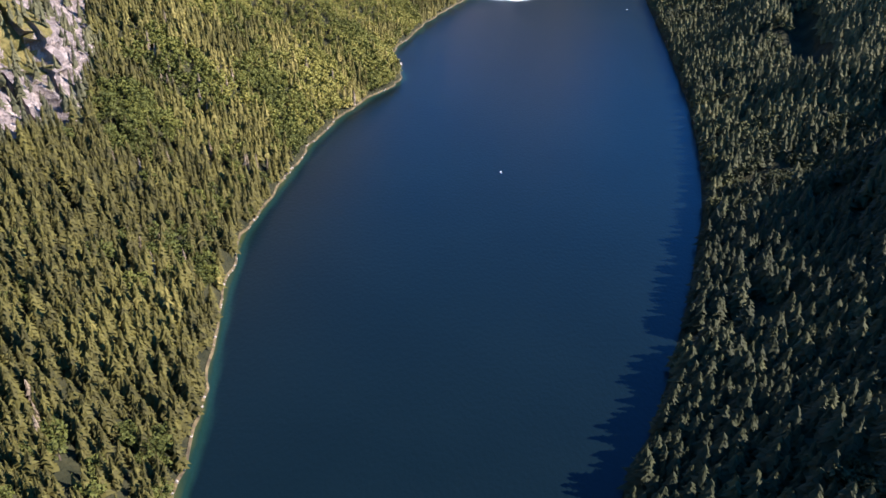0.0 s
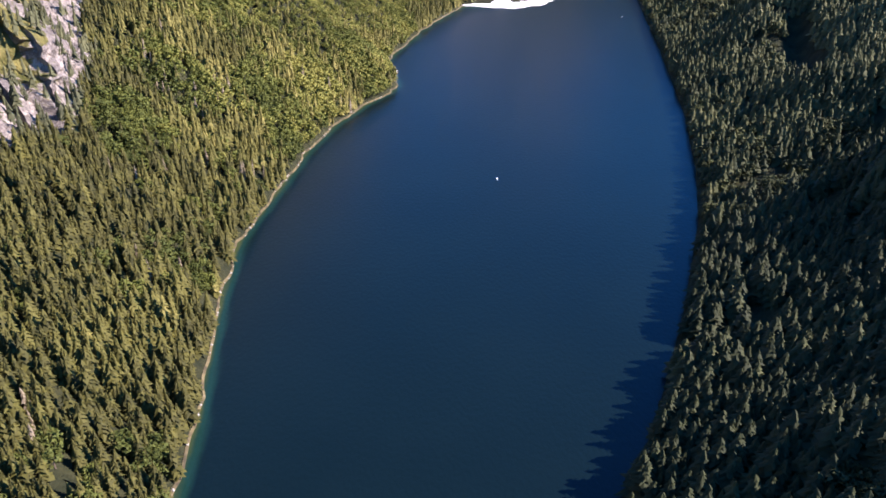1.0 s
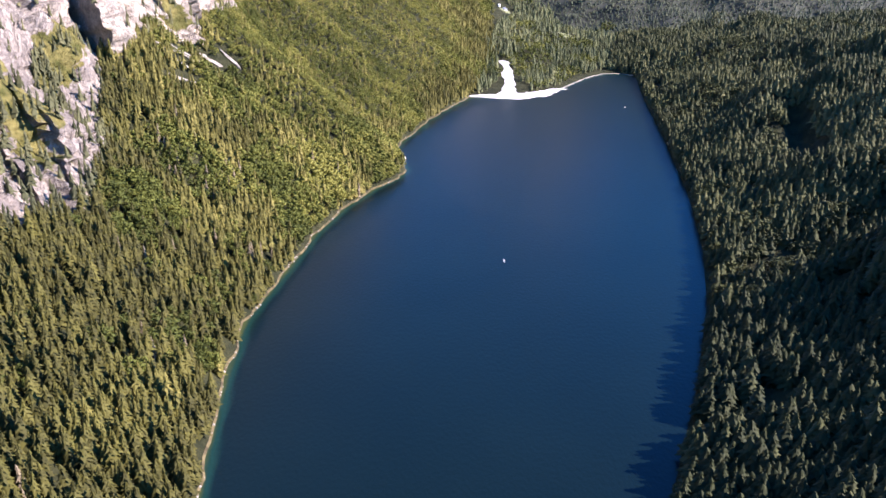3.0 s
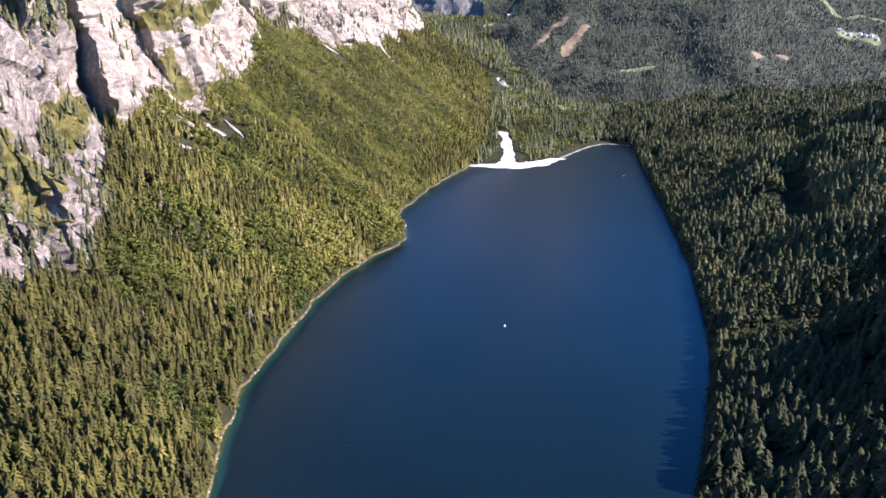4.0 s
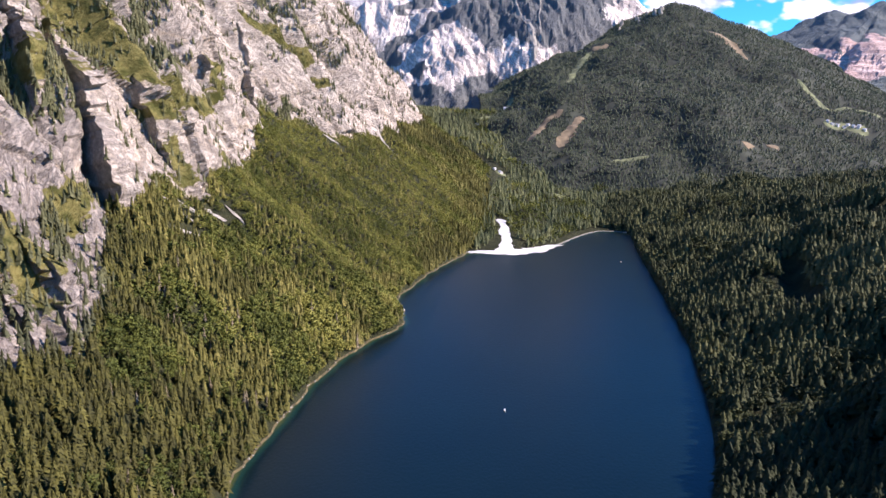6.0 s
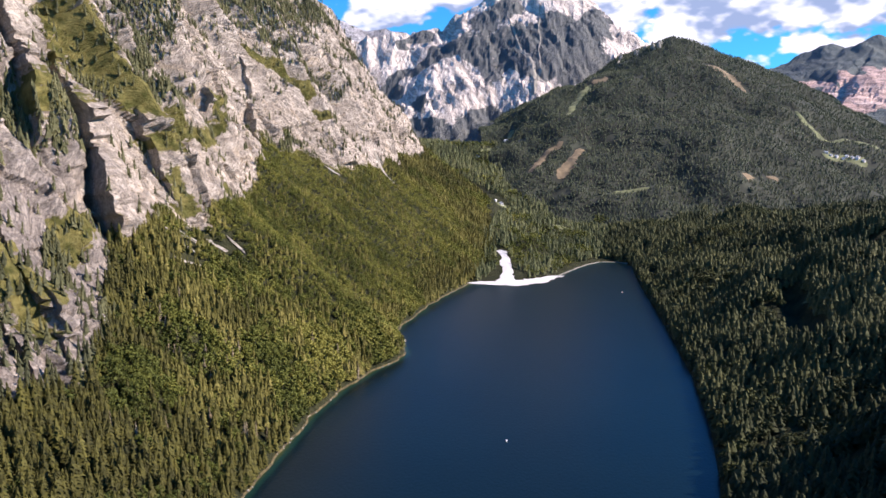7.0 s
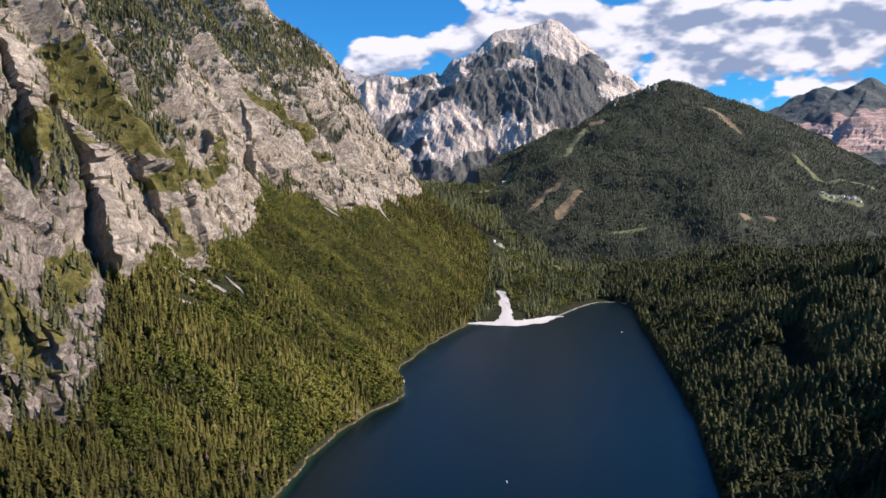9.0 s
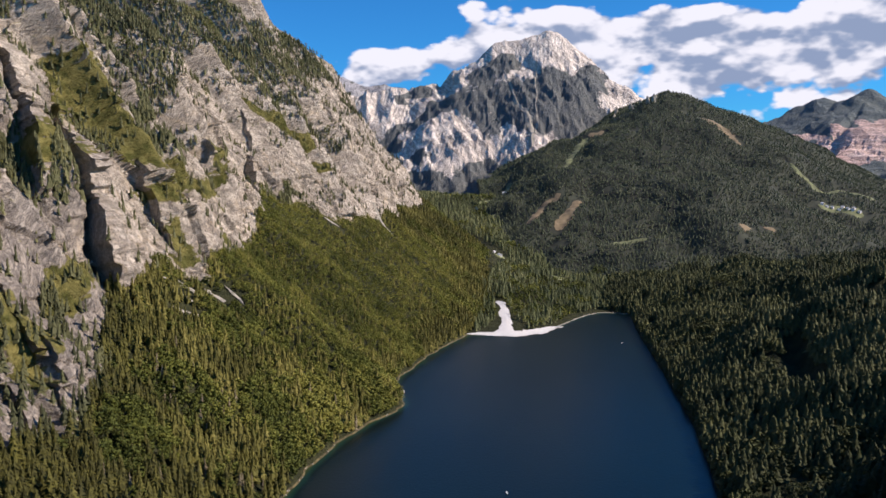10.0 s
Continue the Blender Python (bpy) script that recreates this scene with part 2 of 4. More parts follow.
def water_material():
    mat, nd, sh = material("lake_water")
    shoal = nd.add("Attribute", attr="shoal").outputs["Fac"]
    here = nd.add("NewGeometry").outputs["Position"]
    drift = nd.noise(here, 0.006, 4.0)
    deep = nd.mix(nd.step(drift, 0.35, 0.65), (0.0021, 0.0072, 0.0072), (0.0026, 0.0084, 0.0085))
    edge = nd.math("ADD", shoal, nd.math("MULTIPLY", nd.math("SUBTRACT", nd.noise(here, 0.05, 4.0), 0.5), 0.25))
    colour = nd.mix(nd.step(edge, 0.1, 0.6), deep, (0.007, 0.03, 0.022))
    colour = nd.mix(nd.step(edge, 0.6, 1.0), colour, (0.045, 0.06, 0.02))
    nd.put(sh.inputs["Base Color"], colour)
    sh.inputs["Roughness"].default_value = 0.28
    sh.inputs["IOR"].default_value = 1.33
    ripple = nd.noise(nd.scaled(here, (1.0, 0.6, 1.0)), 0.35, 3.0, 0.5)
    bump(nd, sh, ripple, 0.25, 0.8)
    return mat


M_SPRUCE = foliage("spruce_needles", (0.031, 0.031, 0.006), (0.09, 0.085, 0.016), (0.19, 0.168, 0.04), 0.3)
# Far woods and scrub have bluer needles: aerial haze put into their colour.
M_FAR = foliage("hazed_mountain_wood", (0.054, 0.07, 0.038), (0.084, 0.101, 0.053), (0.132, 0.146, 0.074), 0.05)
M_SCRUB = foliage("hazed_scrub_needles", (0.11, 0.122, 0.122), (0.13, 0.142, 0.136), (0.16, 0.168, 0.15), 0.05)
M_VALLEY = foliage("valley_wood", (0.065, 0.08, 0.034), (0.125, 0.14, 0.058), (0.2, 0.205, 0.085))
M_LEDGE = foliage("ledge_spruce_needles", (0.05, 0.055, 0.024), (0.1, 0.102, 0.042), (0.17, 0.165, 0.07))
# Darker copies of needles and leaves, with the hillside's shade put into the colour.
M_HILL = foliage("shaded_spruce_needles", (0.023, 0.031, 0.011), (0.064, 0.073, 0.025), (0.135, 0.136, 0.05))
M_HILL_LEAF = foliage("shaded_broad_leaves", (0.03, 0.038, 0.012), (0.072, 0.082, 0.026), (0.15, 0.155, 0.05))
M_DEAD = foliage("dead_needles", (0.1, 0.08, 0.045), (0.16, 0.13, 0.075), (0.23, 0.19, 0.12))
M_LEAF = foliage("broad_leaves", (0.04, 0.052, 0.009), (0.095, 0.108, 0.017), (0.215, 0.208, 0.04), 0.3)
M_BARK = plain("bark", (0.09, 0.065, 0.045), 0.9, 0.3, 2.0)
M_CLIFF = spot_rock("limestone_cliff", (0.27, 0.232, 0.178), (0.64, 0.56, 0.44), (0.54, 0.42, 0.26), (0.07, 0.074, 0.018), (0.215, 0.19, 0.06),
                    9.0, (38, -25, 70), (250, 480, (0.17, 0.148, 0.125), (0.36, 0.315, 0.255)))
M_FLOOR = rock_and_grass("forest_floor", (0.05, 0.042, 0.025), (0.1, 0.085, 0.055), (0.09, 0.07, 0.04),
                         (0.02, 0.024, 0.01), (0.042, 0.044, 0.018), 0.3, 1.0, 0.55, 0.0)
# Cool grey rock and pale turf: distance haze put into the colour.
M_BACK = rock_and_grass("hazed_back_limestone", (0.16, 0.17, 0.18), (0.52, 0.52, 0.52), (0.38, 0.36, 0.34),
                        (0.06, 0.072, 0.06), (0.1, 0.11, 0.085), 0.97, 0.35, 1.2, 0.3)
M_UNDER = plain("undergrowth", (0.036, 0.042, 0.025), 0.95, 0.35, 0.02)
# The pale bluish turf tones of peak and mine hold the distance haze.
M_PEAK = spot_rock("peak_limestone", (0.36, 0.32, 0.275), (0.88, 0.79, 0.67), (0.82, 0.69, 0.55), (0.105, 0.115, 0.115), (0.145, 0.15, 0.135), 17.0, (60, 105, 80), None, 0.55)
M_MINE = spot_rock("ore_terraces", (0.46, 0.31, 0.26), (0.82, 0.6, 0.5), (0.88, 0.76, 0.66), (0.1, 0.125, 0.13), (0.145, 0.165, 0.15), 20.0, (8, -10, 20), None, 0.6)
M_GRAVEL = plain("white_gravel", (0.62, 0.61, 0.57), 0.95, 0.12, 0.25)
M_SCREE = plain("wall_scree", (0.32, 0.295, 0.235), 0.95, 0.3, 0.4)
M_BANK = plain("shore_stones", (0.085, 0.068, 0.028), 0.95, 0.6, 0.12)
M_MEADOW = plain("meadow_grass", (0.15, 0.165, 0.07), 0.9, 0.3, 0.05)
M_CUT = plain("cleared_ground", (0.19, 0.145, 0.08), 0.95, 0.3, 0.05)
M_WATER = water_material()

# ---- noise and lie of the land ----


def lattice(ix, iy, iz, seed):
    h = (ix * 374761393 + iy * 668265263 + iz * 2147483647 + seed * 974634777) & 0xFFFFFFFF
    h = ((h ^ (h >> 13)) * 1274126177) & 0xFFFFFFFF
    return ((h ^ (h >> 16)) & 0xFFFF) / 65535.0


def value_noise(x, y, z=0.0, seed=0):
    x, y, z = np.broadcast_arrays(np.asarray(x, float), np.asarray(y, float), np.asarray(z, float))
    ix, iy, iz = (np.floor(a).astype(np.int64) for a in (x, y, z))
    fx, fy, fz = x - ix, y - iy, z - iz
    fx, fy, fz = (a * a * a * (a * (a * 6 - 15) + 10) for a in (fx, fy, fz))
    total = 0.0
    for dx in (0, 1):
        for dy in (0, 1):
            for dz in (0, 1):
                w = (fx if dx else 1 - fx) * (fy if dy else 1 - fy) * (fz if dz else 1 - fz)
                total = total + w * lattice(ix + dx, iy + dy, iz + dz, seed)
    return total * 2 - 1


def fbm(x, y, z=0.0, octaves=4, seed=0, gain=0.5):
    total, amp, f = 0.0, 1.0, 1.0
    for n in range(octaves):
        total = total + amp * value_noise(np.asarray(x) * f, np.asarray(y) * f, np.asarray(z) * f, seed + n)
        amp, f = amp * gain, f * 2.03
    return total


def smooth(a, low, high):
    t = np.clip((a - low) / (high - low), 0, 1)
    return t * t * (3 - 2 * t)


def facets(u, v, seed, tilt):
    """Broken slabs: for every point the offset and slant of the nearest of many scattered slabs, about -1 to 1."""
    iu, iv = np.floor(u).astype(np.int64), np.floor(v).astype(np.int64)
    near, out = np.full(u.shape, 1e9), np.zeros(u.shape)
    for du in (-1, 0, 1):
        for dv in (-1, 0, 1):
            cu, cv = iu + du, iv + dv
            pu, pv = cu + lattice(cu, cv, np.int64(1), seed), cv + lattice(cu, cv, np.int64(2), seed)
            far = (u - pu) ** 2 + (v - pv) ** 2
            lift = lattice(cu, cv, np.int64(3), seed) * 2 - 1
            slope_u, slope_v = lattice(cu, cv, np.int64(4), seed) * 2 - 1, lattice(cu, cv, np.int64(5), seed) * 2 - 1
            closer = far < near
            out = np.where(closer, lift + tilt * (slope_u * (u - pu) + slope_v * (v - pv)), out)
            near = np.where(closer, far, near)
    return out


# the left shore lies along a line; s runs along it, d away from the lake
ALONG = np.array([0.236, 0.972])
AWAY = np.array([-0.972, 0.236])
START = np.array([-190.0, 500.0])
SHORE_S = np.array([-900, -500, -158, -85, -17, 48, 142, 260, 360, 448, 530, 584, 620, 654, 710, 765, 850, 937, 1040, 1133, 1200, 2600.0])
SHORE_D = np.array([-260, -190, -79, -56, -29, -5, 25, 35, 45, 43, 30, 14, 12, 28, 58, 64, 60, 58, 44, 30, 22, -60.0])
FOOT_S = np.array([-900, -200, 80, 180, 230, 300, 400, 480, 520, 600, 750, 1000, 1120, 1170, 1500, 1700, 2600.0])
FOOT_D = np.array([140, 148, 158, 178, 210, 245, 292, 318, 285, 295, 340, 415, 405, 320, 300, 310, 380.0])


def left_frame(x, y):
    px, py = np.asarray(x) - START[0], np.asarray(y) - START[1]
    return px * ALONG[0] + py * ALONG[1], px * AWAY[0] + py * AWAY[1]


def left_plan(s, d):
    return START[0] + s * ALONG[0] + d * AWAY[0], START[1] + s * ALONG[1] + d * AWAY[1]


# the right shore: x for y
EAST_Y = np.array([-700, 0, 200, 337, 393, 535, 688, 820, 1000, 1150, 1309, 1577, 1700, 1819, 1870, 1920.0])
EAST_X = np.array([-60, 20, 70, 108, 140, 199, 254, 289, 324, 345, 367, 399, 417, 436, 427, 380.0])
# the head of the lake: y for x, from the delta to the far corner
HEAD_X = np.array([-400, 40, 100, 146, 200, 248, 300, 340, 375, 420, 440, 460, 1500.0])
HEAD_Y = np.array([1640, 1612, 1612, 1600, 1640, 1707, 1790, 1850, 1882, 1878, 1850, 1835, 1900.0])


def ridge_height(x, y, points, fall):
    """Height of a mountain whose crest runs through the points and falls off on both sides."""
    best = np.full(np.shape(x), -1e9)
    for (ax, ay, az), (bx, by, bz) in zip(points[:-1], points[1:]):
        ex, ey = bx - ax, by - ay
        t = np.clip(((x - ax) * ex + (y - ay) * ey) / (ex * ex + ey * ey), 0, 1)
        best = np.maximum(best, az + t * (bz - az) - fall * np.hypot(x - ax - t * ex, y - ay - t * ey))
    return best


def polar(az, el, reach):
    a = radians(az)
    return (reach * math.sin(a), reach * math.cos(a), 320 + reach * math.tan(radians(el)))


PEAK_CREST = [polar(-9, 5.9, 4450), polar(-2.0, 6.65, 4400), polar(0.1, 7.25, 4400), polar(0.45, 7.6, 4400), polar(1.7, 7.8, 4400), polar(3.9, 9.65, 4450),
              polar(5.5, 9.7, 4450), polar(7.5, 10.3, 4450), polar(8.1, 10.15, 4450), polar(8.7, 9.0, 4400), polar(9.4, 7.95, 4400),
              polar(10.4, 7.45, 4350), polar(11.9, 7.3, 4300), polar(12.7, 6.75, 4250), polar(13.5, 5.8, 4200), polar(18, 4.0, 4200)]
BACK_CREST = [polar(-14, 7.5, 4750), polar(-6.2, 7.0, 4720), polar(-2.5, 6.3, 4700), polar(3, 5.5, 4700)]
DOME_CREST = [polar(12.6, 4.9, 3950), polar(14.2, 5.4, 3750), polar(15.7, 6.0, 3600), polar(16.7, 5.75, 3560), polar(17.8, 5.25, 3530), polar(18.6, 4.65, 3500), polar(20, 4.15, 3450),
              polar(21.4, 3.45, 3400), polar(23.4, 2.0, 3300), polar(26.7, -0.2, 3180), polar(29.2, -1.5, 3100), polar(36, -3.6, 3000)]
DOME_SPUR = [polar(14.5, 5.4, 3650), polar(10.5, 2.9, 3600), polar(8.0, 1.0, 3450)]
MINE_CREST = [polar(17, 2.4, 4750), polar(21.3, 3.5, 4750), polar(23.5, 4.55, 4720), polar(25.5, 5.0, 4700), polar(26.8, 4.6, 4700),
              polar(28.1, 5.6, 4680), polar(29.2, 5.2, 4650), polar(36, 6.2, 4600), polar(44, 5, 4500)]


def peak_height(x, y):
    rib = 1 - np.abs(fbm(x / 420, y / 620, 0.3, 4, 11))
    h = ridge_height(x, y, PEAK_CREST, 0.82)
    depth = np.clip((1090 - h) / 500, 0, 1)
    groove = 1 - np.abs(fbm(x / 95 + y / 400, y / 330, 0.7, 4, 16))
    h = h + (rib - 0.75) * 62 * depth * smooth(h, 60, 300) + (groove - 0.7) * 34 * smooth(1080 - h, 10, 160)
    return h + fbm(x / 60, y / 60, 0, 4, 12) * 6 + 5 * smooth(1080 - h, 10, 120) * facets(x / 55, y / 120, 13, 0.9) + 3 * facets(x / 24, y / 46, 14, 0.9)


def back_height(x, y):
    return ridge_height(x, y, BACK_CREST, 0.75) + fbm(x / 150, y / 150, 0, 4, 21) * 30 - 8


def dome_height(x, y):
    h = np.maximum(ridge_height(x, y, DOME_CREST, 0.46), ridge_height(x, y, DOME_SPUR, 0.46))
    h = h + (fbm(x / 210, y / 260, 0, 4, 31) * 26 - 12) * smooth(700 - h, 20, 200) + fbm(x / 50, y / 50, 0, 3, 32) * 4
    return np.maximum(h, valley_height(x, y) - 4)


def mine_height(x, y):
    h = ridge_height(x, y, MINE_CREST, 0.5) + fbm(x / 300, y / 300, 0, 4, 41) * 35
    terrace = np.floor(h / 26) * 26 + smooth(h % 26, 16, 26) * 26
    pit = smooth(560 - h, 0, 90)
    return h * (1 - pit) + terrace * pit * 0.5 + h * pit * 0.5 + 4 * facets(x / 60, y / 60, 42, 0.9)


# ravine on the right hill, from and to
RAVINE = np.array([(462.0, 940.0), (512.0, 1150.0)])


def ravine_gap(x, y):
    a, b = RAVINE
    t = np.clip(((x - a[0]) * (b - a)[0] + (y - a[1]) * (b - a)[1]) / ((b - a) @ (b - a)), 0, 1)
    return np.hypot(x - a[0] - t * (b - a)[0], y - a[1] - t * (b - a)[1])


def hill_height(x, y):
    """The wooded hill along the right shore."""
    d = x - np.interp(y, EAST_Y, EAST_X)
    crest = np.interp(y, [-700, 400, 900, 1200, 1500, 1750, 2000, 2400, 3000], [330, 300, 270, 235, 190, 130, 90, 60, 40.0])
    steep = np.interp(y, [0, 360, 470, 1000, 1800], [0.5, 0.48, 0.45, 0.47, 0.42])
    h = crest * np.tanh(np.maximum(d, 0) * steep / crest)
    h = h + fbm(x / 150, y / 150, 0, 4, 51) * 24 * smooth(d, 10, 160) + 0.04 * np.maximum(d - 500, 0)
    # Hump added out of view to throw shade on the slope west of it.
    h = h + 26 * np.exp(-(((x - 418) / 64) ** 2 + ((y - 572) / 80) ** 2))
    h = h - 14 * smooth(-ravine_gap(x, y), -26, -6)
    return np.where(d > 0, h, d * 0.5)


def valley_height(x, y):
    d = y - np.interp(x, HEAD_X, HEAD_Y)
    up = np.maximum(d, 0)
    rise = 0.1 * up + 5.5e-5 * up * up + fbm(x / 120, y / 120, 0, 3, 61) * 8 * smooth(d, 60, 300)
    return np.where(d > 0, np.minimum(rise, 248), d * 0.35)


def ground_height(x, y):
    s, d = left_frame(x, y)
    shore = d - np.interp(s, SHORE_S, SHORE_D)
    left = np.clip(shore * 0.5 - 14, -40, 120)
    h = np.maximum(np.maximum(hill_height(x, y), valley_height(x, y)), left)
    h = np.maximum(h, 0.25 * (-450 - y))
    h = np.where((y > 4600) | (y < -2500) | (np.abs(x) > 3500), np.minimum(h, 200), h)
    return np.maximum(h, -40.0)


# ---- mesh building ----
def sheet_mesh(name, px, py, pz, soft=True):
    """A mesh from grids of x, y and z."""
    rows, cols = px.shape
    verts = np.stack([px, py, pz], -1).reshape(-1, 3)
    a = (np.arange(rows - 1)[:, None] * cols + np.arange(cols - 1)[None]).ravel()
    faces = np.concatenate([np.stack([a, a + 1, a + cols + 1], 1), np.stack([a, a + cols + 1, a + cols], 1)])
    return quick_mesh(name, verts, faces, soft)


def quick_mesh(name, verts, faces, soft=False, tint=None):
    mesh = bpy.data.meshes.new(name)
    n, k = faces.shape
    mesh.vertices.add(len(verts))
    mesh.vertices.foreach_set("co", np.ascontiguousarray(verts, np.float32).ravel())
    mesh.loops.add(n * k)
    mesh.loops.foreach_set("vertex_index", np.ascontiguousarray(faces, np.int32).ravel())
    mesh.polygons.add(n)
    mesh.polygons.foreach_set("loop_start", np.arange(n, dtype=np.int32) * k)
    mesh.polygons.foreach_set("use_smooth", np.full(n, soft))
    if tint is not None:
        mesh.attributes.new("tint", "FLOAT", "POINT").data.foreach_set("value", np.ascontiguousarray(tint, np.float32))
    mesh.update(calc_edges=True)
    return mesh


def structure(name, mesh, mat, label, category):
    ob = new(name, mesh)
    mesh.materials.append(mat)
    return tagged(ob, label, category, kind="structure")


def spaced(*stretches):
    """Coordinates from (start, end, step) stretches that follow one another."""
    out = [np.arange(a, b, c) for a, b, c in stretches]
    return np.unique(np.concatenate(out + [[stretches[-1][1]]]))


def height_sheet(name, xs, ys, height, mat, label, category, soft=True):
    gx, gy = np.meshgrid(xs, ys)
    return structure(name, sheet_mesh(name, gx, gy, height(gx, gy), soft), mat, label, category)


height_sheet("ground", spaced((-6000, -900, 170), (-900, 0, 30), (0, 1150, 9), (1150, 2200, 25), (2200, 6000, 190)),
             spaced((-3000, 100, 90), (100, 1500, 9), (1500, 2600, 12), (2600, 3800, 20), (3800, 6000, 200)),
             ground_height, M_FLOOR, "wooded valley floor and hillside of dark soil", "ground")
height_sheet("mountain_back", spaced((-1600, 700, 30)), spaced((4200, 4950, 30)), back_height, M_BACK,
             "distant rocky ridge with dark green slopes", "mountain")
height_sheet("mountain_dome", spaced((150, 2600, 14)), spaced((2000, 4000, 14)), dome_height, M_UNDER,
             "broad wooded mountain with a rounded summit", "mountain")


def strokes(a, b, table, rough, scale, seed, soft=0.7):
    """How far each point lies under broad strokes (a0, b0, a1, b1, half width), 0 to 1, with frayed edges."""
    a = a + rough * fbm(a / scale, b / scale, 0.5, 3, seed)
    b = b + rough * fbm(a / scale, b / scale, 7.5, 3, seed + 3)
    best = np.zeros(np.shape(a))
    for a0, b0, a1, b1, half in table:
        ex, ey = a1 - a0, b1 - b0
        t = np.clip(((a - a0) * ex + (b - b0) * ey) / max(ex * ex + ey * ey, 1e-6), 0, 1)
        best = np.maximum(best, smooth(1 + soft / 2 - np.hypot(a - a0 - t * ex, b - b0 - t * ey) / half, 0.0, soft))
    return best


def carry(mesh, plan, turf):
    """Gives a sheet its plan coordinates and its share of turf."""
    mesh.attributes.new("plan", "FLOAT_VECTOR", "POINT").data.foreach_set("vector", np.ascontiguousarray(np.stack(plan, -1), np.float32).ravel())
    mesh.attributes.new("turf", "FLOAT", "POINT").data.foreach_set("value", np.ascontiguousarray(turf, np.float32).ravel())


# dark scrub on the peak, in x and height
PEAK_SCRUB = [(140, 700, 400, 745, 95), (300, 650, 470, 640, 95), (470, 770, 690, 780, 90), (520, 650, 640, 640, 95), (700, 815, 800, 850, 40), (-290, 500, -64, 666, 30),
              (-64, 666, 60, 735, 42), (-200, 760, -60, 800, 30), (-500, 240, 260, 270, 70), (-90, 370, -60, 400, 28), (570, 540, 700, 590, 70), (130, 350, 230, 370, 40), (190, 850, 350, 930, 48), (690, 850, 720, 850, 35)]
# open terraces of the mine, in x and height
MINE_OPEN = [(1930, 480, 2400, 520, 105), (1965, 555, 2010, 575, 42), (1640, 505, 1790, 512, 22), (1800, 440, 1900, 450, 60)]


def peak_scrub(x, z):
    return strokes(x, z, PEAK_SCRUB, 45, 110, 15, 1.1)


def far_sheet(name, xs, ys, height, turf, mat, label):
    gx, gy = np.meshgrid(xs, ys)
    gz = height(gx, gy)
    mesh = sheet_mesh(name, gx, gy, gz, False)
    carry(mesh, (gx, gz + 0.3 * gy, gx * 0), turf(gx, gz))
    structure(name, mesh, mat, label, "mountain")


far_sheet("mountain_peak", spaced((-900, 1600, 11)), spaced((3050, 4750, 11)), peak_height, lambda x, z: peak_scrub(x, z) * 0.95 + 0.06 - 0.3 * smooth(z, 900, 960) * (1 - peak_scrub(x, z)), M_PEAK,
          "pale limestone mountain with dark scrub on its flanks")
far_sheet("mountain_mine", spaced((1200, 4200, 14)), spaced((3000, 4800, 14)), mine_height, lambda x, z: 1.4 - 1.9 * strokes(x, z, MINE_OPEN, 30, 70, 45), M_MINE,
          "wooded mountain cut into reddish mining terraces")


def alp(s, up):
    """Where the wall lies back in a grassy bay, 0 to 1."""
    return np.exp(-((s - 515) / 60) ** 2 - ((up - 240) / 55) ** 2)


